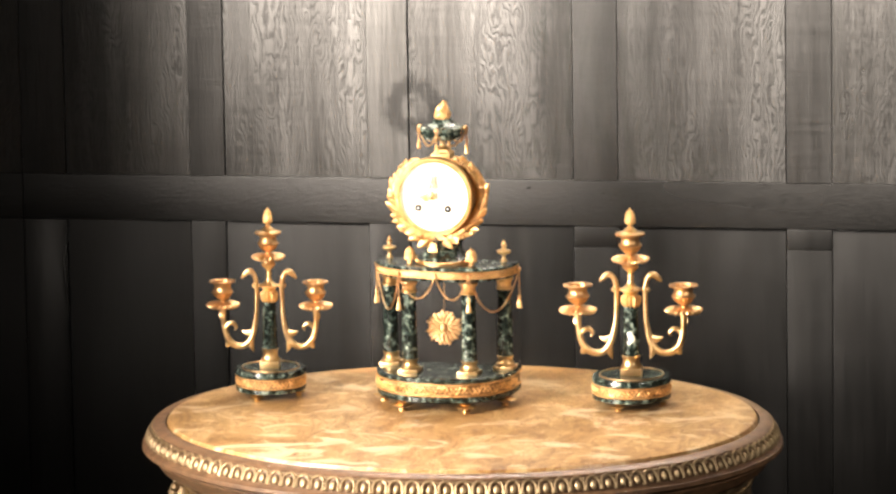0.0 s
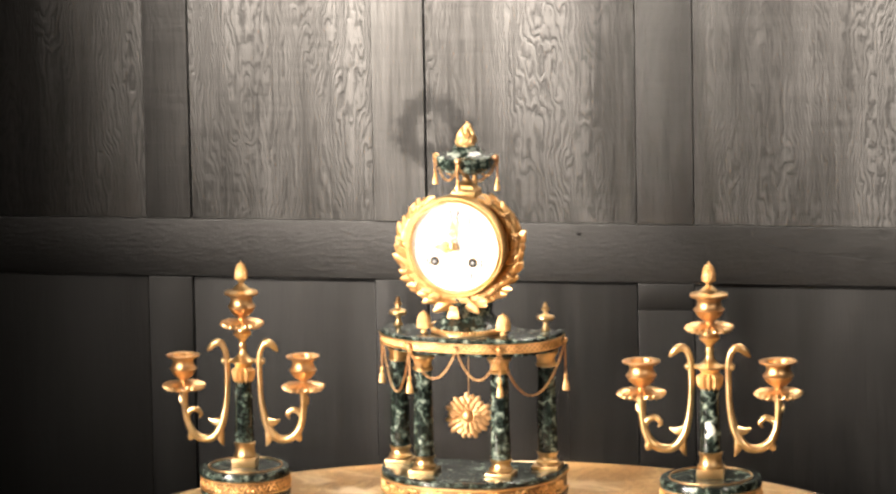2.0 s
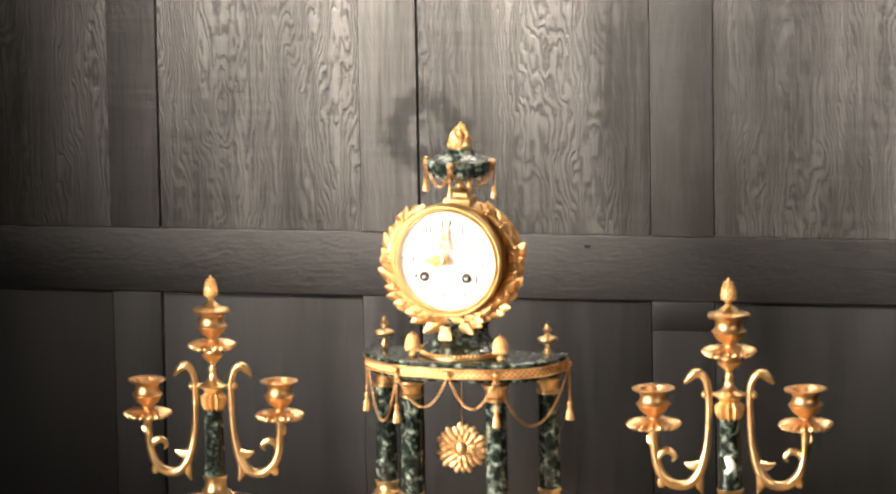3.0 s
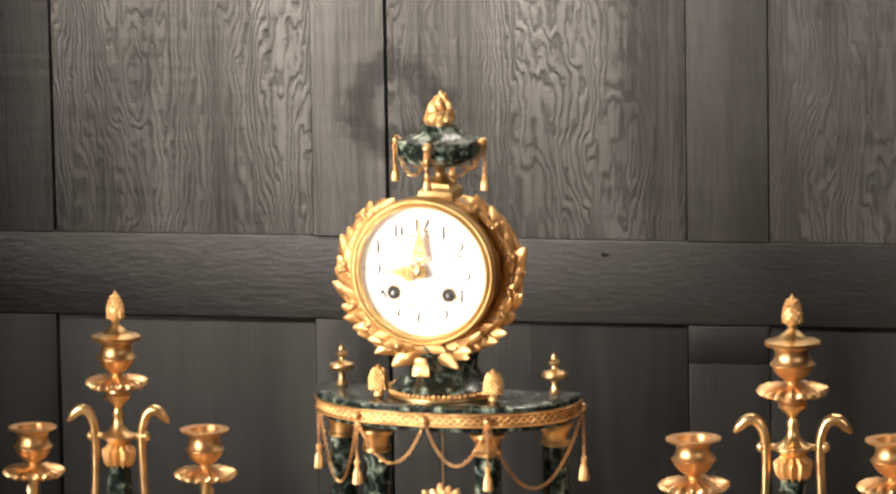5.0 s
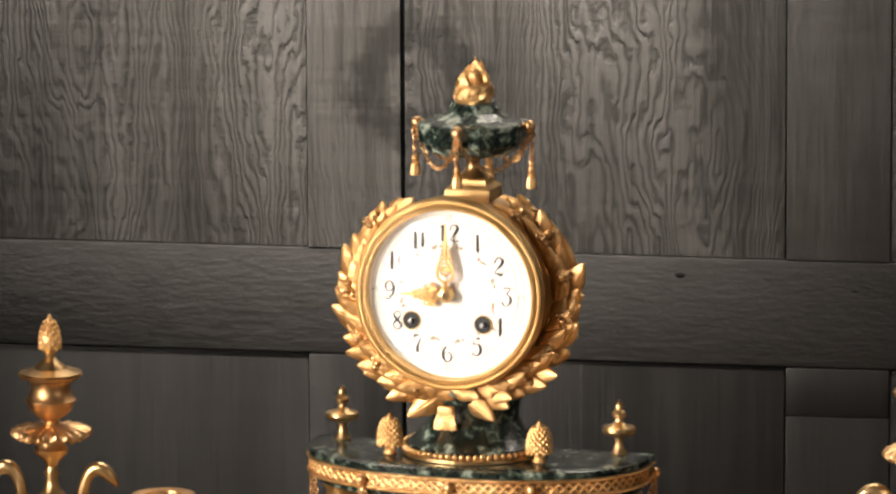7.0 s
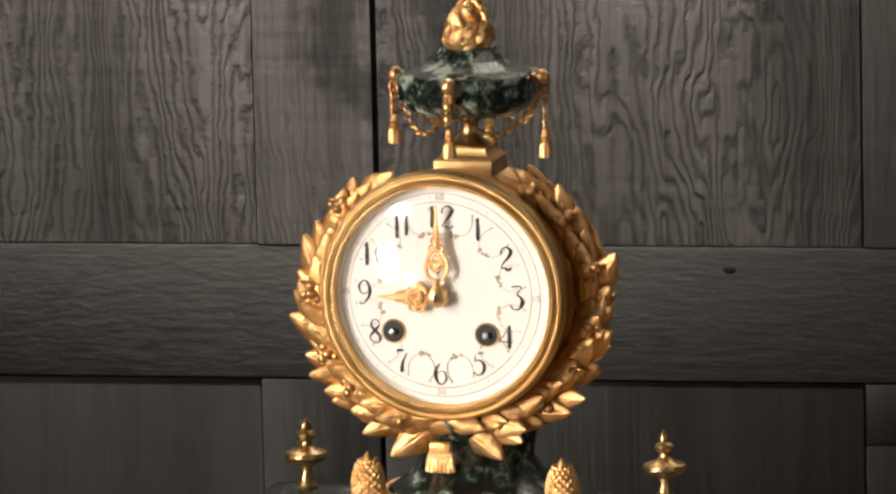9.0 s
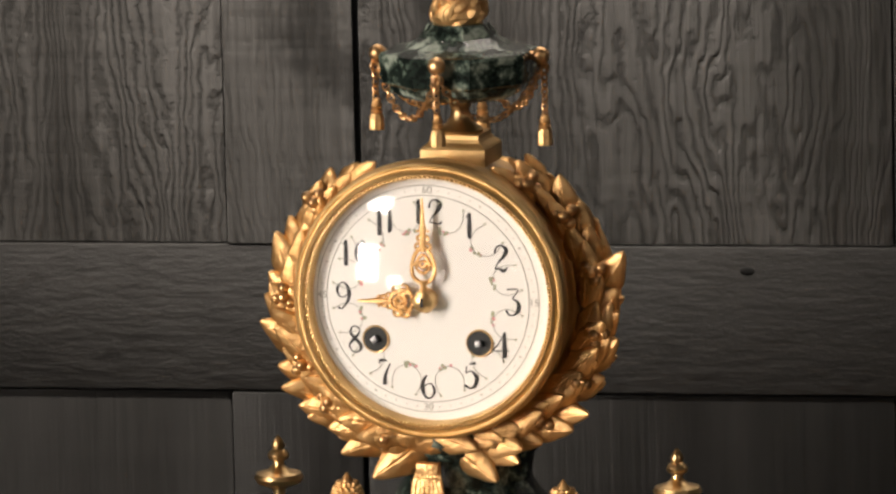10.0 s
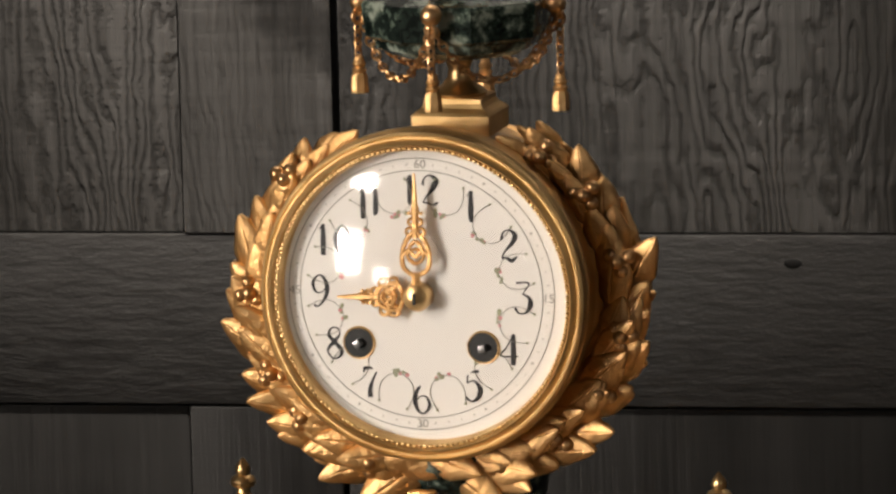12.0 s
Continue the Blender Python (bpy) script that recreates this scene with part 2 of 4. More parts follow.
# ---- mesh helpers ----


def part(name, bm, material, parent=None, label="", m=None, smooth=True, sharp=38):
    me = bpy.data.meshes.new(name)
    if smooth:
        for f in bm.faces:
            f.smooth = True
    bm.to_mesh(me)
    bm.free()
    me.materials.append(material)
    if smooth:
        me.set_sharp_from_angle(angle=radians(sharp))
    ob = new(name, me)
    if parent:
        ob.parent = parent
    if m is not None:
        ob.matrix_basis = m
    if label:
        ob["label"] = label
    return ob


def again(ob, m, parent=None):
    """One more object on the same mesh, at the pose m."""
    o = bpy.data.objects.new(ob.name, ob.data)
    scene.collection.objects.link(o)
    o.parent = parent or ob.parent
    o.matrix_basis = m
    return o


def thing(name, m, label, category, group="", kind=""):
    ob = new(name)
    ob.empty_display_size = 0.05
    ob.matrix_basis = m
    return tagged(ob, label, category, group, kind)


def rings(bm, loops, closed=True, caps=True):
    rows = [[bm.verts.new(p) for p in loop] for loop in loops]
    n = len(rows[0])
    for a, b in zip(rows, rows[1:]):
        for i in range(n if closed else n - 1):
            j = (i + 1) % n
            bm.faces.new((a[i], a[j], b[j], b[i]))
    if caps and closed:
        bm.faces.new(rows[0][::-1])
        bm.faces.new(rows[-1])
    return bm


def lathe(profile, n=32, bm=None, at=(0, 0, 0), lobes=0, depth=0.0):
    """profile: (radius, height) from the bottom up."""
    bm = bm or bmesh.new()
    loops = []
    for r, z in profile:
        loop = []
        for i in range(n):
            a = 2 * math.pi * i / n
            q = max(r, 1e-5) * (1 + depth * math.cos(lobes * a))
            loop.append((at[0] + q * math.cos(a), at[1] + q * math.sin(a), at[2] + z))
        loops.append(loop)
    return rings(bm, loops)


def tube(points, radii, n=8, bm=None, flat=1.0):
    bm = bm or bmesh.new()
    pts = [Vector(p) for p in points]
    if not isinstance(radii, (list, tuple)):
        radii = [radii] * len(pts)
    loops, side = [], None
    for k, p in enumerate(pts):
        d = (pts[min(k + 1, len(pts) - 1)] - pts[max(k - 1, 0)]).normalized()
        ref = side if side is not None else (Vector((0, 1, 0)) if abs(d.y) < 0.9 else Vector((1, 0, 0)))
        side = (ref - d * ref.dot(d)).normalized()
        up = d.cross(side)
        loops.append([p + (side * math.cos(2 * math.pi * i / n) * flat + up * math.sin(2 * math.pi * i / n)) * radii[k] for i in range(n)])
    return rings(bm, loops)


def smooth_path(points, steps=6):
    """Catmull-Rom through the points (tuples of any length)."""
    pts = [np.array(p, float) for p in points]
    out = []
    for i in range(len(pts) - 1):
        p0, p1, p2, p3 = pts[max(i - 1, 0)], pts[i], pts[i + 1], pts[min(i + 2, len(pts) - 1)]
        for s in range(steps):
            t = s / steps
            out.append(0.5 * (2 * p1 + (p2 - p0) * t + (2 * p0 - 5 * p1 + 4 * p2 - p3) * t * t + (3 * p1 - p0 - 3 * p2 + p3) * t ** 3))
    out.append(pts[-1])
    return [tuple(float(v) for v in p) for p in out]


def box(x0, x1, y0, y1, z0, z1, bevel=0.0, bm=None):
    bm = bm or bmesh.new()
    made = bmesh.ops.create_cube(bm, size=1.0)["verts"]
    for v in made:
        v.co = Vector(((x0 + x1) / 2 + v.co.x * (x1 - x0), (y0 + y1) / 2 + v.co.y * (y1 - y0), (z0 + z1) / 2 + v.co.z * (z1 - z0)))
    if bevel:
        edges = {e for v in made for e in v.link_edges}
        bmesh.ops.bevel(bm, geom=list(edges), offset=bevel, segments=2, affect="EDGES", profile=0.6)
    return bm


def ball(at, r, bm=None, seg=10, squash=(1, 1, 1)):
    bm = bm or bmesh.new()
    k = max(4, seg // 2)
    loops = []
    for j in range(k + 1):
        a = math.pi * j / k
        rr, z = max(math.sin(a), 0.02) * r, -math.cos(a) * r
        loops.append([(at[0] + squash[0] * rr * math.cos(2 * math.pi * i / seg), at[1] + squash[1] * rr * math.sin(2 * math.pi * i / seg), at[2] + squash[2] * z) for i in range(seg)])
    return rings(bm, loops)


def torus(R, r, n=24, k=8, bm=None, m=None):
    bm = bm or bmesh.new()
    m = m or Matrix()
    rows = []
    for i in range(n):
        a = 2 * math.pi * i / n
        rows.append([bm.verts.new(m @ Vector(((R + r * math.cos(2 * math.pi * j / k)) * math.cos(a), (R + r * math.cos(2 * math.pi * j / k)) * math.sin(a), r * math.sin(2 * math.pi * j / k)))) for j in range(k)])
    for i in range(n):
        for j in range(k):
            bm.faces.new((rows[i][j], rows[(i + 1) % n][j], rows[(i + 1) % n][(j + 1) % k], rows[i][(j + 1) % k]))
    return bm


def bow(a, b, back, off=0.0, n=40):
    """The plan of the clock's base: a bowed front of half-width a and depth b, and a straight back."""
    pts = []
    for i in range(n + 1):
        th = math.pi * (1 - i / n)
        c, s = math.cos(th), math.sin(th)
        pts.append(((a + off) * math.copysign(abs(c) ** 0.86, c), -(b + off) * s ** 0.92))
    pts.append((a + off, back + off))
    pts.append((-(a + off), back + off))
    return pts


def slab(a, b, back, profile, bm=None):
    """profile: (offset outwards, height) from the bottom up."""
    bm = bm or bmesh.new()
    return rings(bm, [[(x, y, z) for x, y in bow(a, b, back, off)] for off, z in profile])


def chain(points, size, bm=None):
    """Small round links along the points, turned by turns."""
    bm = bm or bmesh.new()
    pts = [Vector(p) for p in points]
    run = [0.0]
    for p, q in zip(pts, pts[1:]):
        run.append(run[-1] + (q - p).length)
    k, step = 0, size * 1.25
    for i in range(int(run[-1] / step) + 1):
        d = i * step
        while k < len(pts) - 2 and run[k + 1] < d:
            k += 1
        f = (d - run[k]) / max(run[k + 1] - run[k], 1e-9)
        p = pts[k].lerp(pts[k + 1], min(f, 1))
        dirn = (pts[k + 1] - pts[k]).normalized()
        q = dirn.to_track_quat("X", "Z").to_matrix().to_4x4()
        torus(size * 0.66, size * 0.21, 10, 5, bm, Matrix.Translation(p) @ q @ pose(0, 0, 0, 30 + 90 * (i % 2), 0, 0) @ Matrix.Diagonal((1.25, 0.85, 1, 1)))
    return bm


def sag(p, q, drop, n=24):
    p, q = Vector(p), Vector(q)
    return [p.lerp(q, i / n) + Vector((0, 0, -drop * (1 - (2 * i / n - 1) ** 2) ** 0.9)) for i in range(n + 1)]


def words(text, size, squeeze, material, parent, m, name="numeral", bold=0.0):
    cu = bpy.data.curves.new("text", "FONT")
    cu.body, cu.size, cu.align_x, cu.align_y, cu.extrude, cu.offset = text, size, "CENTER", "CENTER", 0.00008, bold
    ob = bpy.data.objects.new("text", cu)
    scene.collection.objects.link(ob)
    bpy.context.view_layer.update()
    me = bpy.data.meshes.new_from_object(ob.evaluated_get(bpy.context.evaluated_depsgraph_get()))
    bpy.data.objects.remove(ob)
    me.materials.clear()
    me.materials.append(material)
    me.transform(Matrix.Diagonal((squeeze, 1, 1, 1)))
    o = new(name, me)
    o.parent, o.matrix_basis = parent, m
    return o


# ---- the room ----
ROOM = (-2.6, 3.0, -10.6, 3.3)


def room():
    x0, x1, y0, h = ROOM
    for name, dims, mat in (
        ("floor", (x0, x1, y0, WALL + 0.12, -0.05, 0.0), FLOORING),
        ("ceiling", (x0, x1, y0, WALL + 0.12, h, h + 0.05), PLASTER),
        ("wall_west", (x0 - 0.1, x0, y0, WALL + 0.12, 0.0, h), PLASTER),
        ("wall_east", (x1, x1 + 0.1, y0, WALL + 0.12, 0.0, h), PLASTER),
        ("wall_south", (x0, x1, y0 - 0.1, y0, 0.0, h), PLASTER),
    ):
        tagged(part(name, box(*dims), mat, smooth=False), "plain warm plaster closing the room" if mat is PLASTER else "dark brown carpeted floor", name.split("_")[0], kind="structure")


def panelling():
    """Black oak panelling: stiles, panels set back, and a rail in the middle, each its own board."""
    wall = tagged(part("wall_north", box(ROOM[0], ROOM[1], WALL + 0.016, WALL + 0.12, 0.0, ROOM[3]), GAP, smooth=False),
                  "black-stained oak panelled wall behind the table", "wall", kind="structure")
    r0, r1 = TOP + 0.2075, TOP + 0.2765
    # stiles: left edge, right edge
    stiles = [(-1.30, -1.23), (-1.02, -0.95), (-0.708, -0.640), (-0.446, -0.3925), (-0.1700, -0.1075), (0.1440, 0.2125), (0.4670, 0.5370), (0.80, 0.87), (1.18, 1.25)]
    edge = [-2.6] + [v for s in stiles for v in s] + [3.0]
    rnd = random.Random(4)

    deep = {-0.3925: 0.0019, -0.1075: 0.0022, 0.4670: 0.0014, 0.1440: 0.0010, -0.640: 0.0010}     # open joints

    def board(name, x0, x1, z0, z1, front, mat, gap):
        b = part(name, box(x0 + deep.get(x0, gap), x1 - (0.0001 if x1 in deep else gap), -0.011, 0.011, z0, z1, 0.0012), mat, wall, m=pose(0, WALL + 0.011 + front, 0, 0, 0, 0))
        return b

    for k in range(len(edge) - 1):
        a, b = edge[k], edge[k + 1]
        is_stile = k % 2 == 1
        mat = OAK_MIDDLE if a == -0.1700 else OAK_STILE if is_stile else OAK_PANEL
        front = 0.0 if is_stile else 0.0022
        if (a, b) in ((0.1440, 0.2125), (0.4670, 0.5370)):
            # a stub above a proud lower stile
            board("stile", a, b, 0.02, r0 - 0.0330, 0.0001, OAK_SHADED, 0.0003)
            board("stile", a, b, r0 - 0.0328, r0 - 0.0014, 0.0, OAK_SHADED, 0.0003)
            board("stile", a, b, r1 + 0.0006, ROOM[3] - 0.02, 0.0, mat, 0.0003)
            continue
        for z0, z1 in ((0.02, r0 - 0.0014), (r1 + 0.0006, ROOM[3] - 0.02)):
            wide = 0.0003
            board("stile" if is_stile else "panel", a, b, z0, z1, front + rnd.uniform(-0.0004, 0.0004), OAK_SHADED if z0 < r0 else mat, wide)
    board("rail", -2.6, -0.708, r0 - 0.0005, r1 + 0.0002, 0.0004, OAK_RAIL, 0.0003)
    board("rail", -0.708, 1.25, r0 - 0.0005, r1 + 0.0002, 0.0004, OAK_RAIL, 0.0003)
    part("knot", ball((0.0760, WALL + 0.0004, TOP + 0.2655), 0.0027, None, 10, (1.35, 0.16, 0.75)), GAP, wall, "small dark knot")
    part("knot", ball((0.1900, WALL + 0.0004, TOP + 0.2580), 0.0012, None, 8, (1.6, 0.16, 0.8)), GAP, wall, "small dark knot")
    board("rail", 1.25, 3.0, r0 - 0.0005, r1 + 0.0002, 0.0004, OAK_RAIL, 0.0003)


room()
panelling()

# ---- the table ----
TC, TA, TB = (0.030, -0.1225), 0.434, 0.356


def table():
    tb = thing("centre_table", pose(TC[0], TC[1], TOP), "oval carved giltwood table with a brown marble top", "table")
    n = 128

    def oval(profile, lo=False):
        return rings(bmesh.new(), [[((TA + o) * math.cos(2 * math.pi * i / n), (TB + o) * math.sin(2 * math.pi * i / n), z) for i in range(n)] for o, z in profile])

    part("marble_top", oval([(-0.03, -0.024), (0.0, -0.024), (0.0, -0.006), (-0.003, -0.001), (-0.008, 0.0)]), TABLE_MARBLE, tb, "polished brown and cream veined marble")
    part("rim", oval([(-0.01, -0.047), (0.029, -0.047), (0.037, -0.042), (0.0365, -0.036), (0.030, -0.032), (0.0205, -0.012), (0.0215, -0.0095), (0.0185, -0.0070), (0.008, -0.005), (0.0025, -0.005), (0.002, -0.02)]), WOOD, tb, "dark brown moulded wooden rim")
    part("lower_moulding", oval([(-0.05, -0.075), (0.0, -0.075), (0.012, -0.068), (0.016, -0.060), (0.024, -0.052), (0.024, -0.046), (-0.02, -0.046)]), WOOD, tb)
    part("apron", oval([(-0.07, -0.155), (-0.012, -0.155), (-0.006, -0.150), (-0.010, -0.142), (-0.010, -0.086), (-0.004, -0.080), (-0.004, -0.0755), (-0.05, -0.0755)]), GILTWOOD, tb, "gilded frieze with beaded panels")
    # leaf-and-tongue carving all round the rim
    bm = ball((0.0006, 0.0, -0.002), 0.0066, None, 12, (0.80, 0.60, 1.15))
    arch = [(0.0098 * math.cos(q), 0.0, 0.0105 * math.sin(q)) for q in [math.pi * k / 10 for k in range(11)]]
    tube([(0.0100, 0.0, -0.0095)] + arch + [(-0.0098, 0.0, -0.0095)], 0.0026, 8, bm)
    tube([(-0.0120, -0.0005, 0.0085), (0.0, -0.001, 0.0098), (0.0120, -0.0005, 0.0085)], 0.0016, 6, bm)
    ball((0.0112, -0.001, -0.006), 0.0030, bm, 8, (0.8, 0.9, 1.6))
    first = None
    count = 122
    for i in range(count):
        a = 2 * math.pi * i / count
        x, y = (TA + 0.0262) * math.cos(a), (TB + 0.0262) * math.sin(a)
        rz = math.degrees(math.atan2((TB + 0.04) * math.cos(a), -(TA + 0.04) * math.sin(a))) + 180
        m = pose(x, y, -0.0215, -27, 0, rz + 180)
        if first is None:
            first = part("carved_tongue", bm, GILTWOOD, tb, "", m)
        else:
            again(first, m)
    # beading of the apron
    bm = bmesh.new()
    for i in range(260):
        a = 2 * math.pi * i / 260
        ball(((TA - 0.009) * math.cos(a), (TB - 0.009) * math.sin(a), -0.092), 0.0028, bm, 6)
    part("beading", bm, GILTWOOD, tb)
    # legs with carved heads
    for a in (205, 335, 28, 152):
        ca, sa = math.cos(radians(a)), math.sin(radians(a))
        x, y = (TA - 0.004) * ca, (TB - 0.004) * sa
        leg = part("leg", lathe([(0.014, -TOP), (0.018, -TOP + 0.03), (0.011, -TOP + 0.06), (0.016, -0.45), (0.024, -0.22), (0.030, -0.17), (0.022, -0.158)], 20, at=(x * 0.95, y * 0.95, 0)), GILTWOOD, tb)
        bm = ball((0, 0, -0.112), 0.020, None, 12, (1.0, 0.8, 1.9))
        for k in range(6):
            ball((0.016 * math.cos(k), -0.012, -0.135 + 0.011 * k), 0.007, bm, 8)
        part("carved_head", bm, GILTWOOD, tb, "", pose(x, y, 0, 0, 0, a + 90))
    return tb


table()

# ---- the clock ----


def leaf_mesh(length, width, curl):
    """A cast laurel leaf along +x, lying in xy: a raised rib between two domed halves, side veins, a wavy edge."""
    bm = bmesh.new()
    top, n = [], 12
    side = (-1, -0.82, -0.5, -0.16, -0.07, 0, 0.07, 0.16, 0.5, 0.82, 1)
    for i in range(n + 1):
        u = i / n
        w = width * max(0.0, math.sin(math.pi * (0.10 + 0.89 * u ** 0.88))) ** 0.85 * (1 + 0.05 * math.sin(15 * u)) + 0.0003
        z = curl * length * (u * u - 0.35 * u)
        row = []
        for q in side:
            e = abs(q)
            h = 0.20 * w * (1 - e * e) - (0.035 * w if e < 0.04 else 0.0)
            vein = 0.040 * w * math.sin(34 * u - 5 * e) * min(1.0, e * 3) * (1 - e)
            row.append((u * length, q * w * 0.5, z + h + vein))
        top.append(row)
    up = [[bm.verts.new(p) for p in row] for row in top]
    dn = [[bm.verts.new((p[0], p[1], p[2] - 0.0014)) for p in row] for row in top]
    m = len(side) - 1
    for i in range(n):
        for j in range(m):
            bm.faces.new((up[i][j], up[i + 1][j], up[i + 1][j + 1], up[i][j + 1]))
            bm.faces.new((dn[i][j + 1], dn[i + 1][j + 1], dn[i + 1][j], dn[i][j]))
        bm.faces.new((up[i][0], dn[i][0], dn[i + 1][0], up[i + 1][0]))
        bm.faces.new((up[i + 1][m], dn[i + 1][m], dn[i][m], up[i][m]))
    bm.faces.new([up[0][j] for j in range(m + 1)] + [dn[0][j] for j in range(m, -1, -1)])
    bm.faces.new([dn[n][j] for j in range(m + 1)] + [up[n][j] for j in range(m, -1, -1)])
    return bm


def tassel_mesh():
    bm = lathe([(0.0006, 0.006), (0.0022, 0.005), (0.0026, 0.003), (0.0016, 0.001), (0.0024, 0.0), (0.0019, -0.001)][::-1], 12)
    lathe([(0.0040, -0.0098), (0.0040, -0.0090), (0.0030, -0.0022), (0.0022, -0.0010)], 16, bm, lobes=8, depth=0.06)
    return bm


def small_tassel_mesh():
    """A banded collar over a short straight skirt."""
    bm = lathe([(0.0006, 0.0062), (0.0016, 0.0056), (0.0020, 0.0040), (0.0026, 0.0030), (0.0020, 0.0020), (0.0028, 0.0010), (0.0022, 0.0)][::-1], 12)
    lathe([(0.0032, -0.0066), (0.0033, -0.0058), (0.0030, -0.0012), (0.0024, 0.0)], 24, bm, lobes=8, depth=0.05)
    return bm


# strokes of the dial's figures: x, y and pen width in parts of the height
FIGURES = {
    "1": [[(0.0, 0.48, 0.10), (0.0, 0.0, 0.17), (0.0, -0.48, 0.15)], [(-0.12, 0.30, 0.03), (0.0, 0.47, 0.06)]],
    "2": [[(-0.22, 0.18, 0.09), (-0.17, 0.40, 0.05), (0.02, 0.49, 0.06), (0.20, 0.34, 0.15), (0.12, 0.10, 0.13), (-0.10, -0.16, 0.06), (-0.24, -0.42, 0.05)], [(-0.24, -0.42, 0.05), (-0.08, -0.36, 0.08), (0.10, -0.45, 0.13), (0.27, -0.30, 0.04)]],
    "3": [[(-0.20, 0.47, 0.06), (0.20, 0.47, 0.05), (0.0, 0.14, 0.04)], [(0.0, 0.14, 0.04), (0.20, 0.02, 0.10), (0.24, -0.20, 0.16), (0.10, -0.44, 0.07), (-0.12, -0.46, 0.05), (-0.24, -0.30, 0.09)]],
    "4": [[(0.14, 0.48, 0.05), (-0.10, 0.05, 0.04), (-0.28, -0.20, 0.05), (0.28, -0.20, 0.04)], [(0.12, 0.46, 0.12), (0.12, 0.0, 0.16), (0.12, -0.48, 0.14)]],
    "5": [[(-0.14, 0.44, 0.12), (0.20, 0.46, 0.09)], [(-0.14, 0.46, 0.06), (-0.17, 0.08, 0.05)], [(-0.17, 0.08, 0.04), (0.04, 0.16, 0.06), (0.23, -0.06, 0.15), (0.18, -0.34, 0.13), (-0.02, -0.48, 0.05), (-0.22, -0.36, 0.08)]],
    "6": [[(0.20, 0.44, 0.08), (0.04, 0.46, 0.05), (-0.18, 0.16, 0.12), (-0.22, -0.16, 0.15), (-0.10, -0.44, 0.08), (0.08, -0.47, 0.05), (0.23, -0.24, 0.10), (0.14, 0.02, 0.06), (-0.04, 0.04, 0.04), (-0.18, -0.10, 0.04)]],
    "7": [[(-0.24, 0.42, 0.11), (0.24, 0.46, 0.09)], [(-0.25, 0.28, 0.05), (-0.23, 0.44, 0.07)], [(0.24, 0.47, 0.05), (0.06, 0.10, 0.07), (-0.04, -0.20, 0.14), (-0.04, -0.48, 0.17)]],
    "8": [[(0.0, 0.04, 0.12), (-0.17, 0.24, 0.10), (-0.08, 0.46, 0.05), (0.12, 0.45, 0.05), (0.17, 0.26, 0.06), (0.0, 0.04, 0.13), (-0.21, -0.22, 0.07), (-0.08, -0.46, 0.05), (0.14, -0.45, 0.06), (0.23, -0.24, 0.13), (0.0, 0.04, 0.12)]],
    "9": [[(-0.20, -0.44, 0.08), (-0.04, -0.46, 0.05), (0.18, -0.16, 0.12), (0.22, 0.16, 0.15), (0.10, 0.44, 0.08), (-0.08, 0.47, 0.05), (-0.23, 0.24, 0.10), (-0.14, -0.02, 0.06), (0.04, -0.04, 0.04), (0.18, 0.10, 0.04)]],
    "0": [[(0.0, 0.48, 0.05), (-0.20, 0.20, 0.13), (-0.20, -0.20, 0.13), (0.0, -0.48, 0.05), (0.20, -0.20, 0.13), (0.20, 0.20, 0.13), (0.0, 0.48, 0.05)]],
}


def numeral(value, height, parent, m):
    """One hour figure, drawn with a broad pen and laid on the enamel."""
    bm = bmesh.new()
    text = str(value)
    for k, ch in enumerate(text):
        dx = 0.0 if len(text) == 1 else (k - 0.5) * (0.40 if text == "11" else 0.62)
        for stroke in FIGURES[ch]:
            pts = smooth_path(stroke, 6)
            tube([((x + dx) * height, y * height, 0.0) for x, y, w in pts], [w * height * 0.50 for x, y, w in pts], 6, bm)
    for v in bm.verts:
        v.co.z *= 0.03
    part("numeral", bm, INK, parent, "", m)


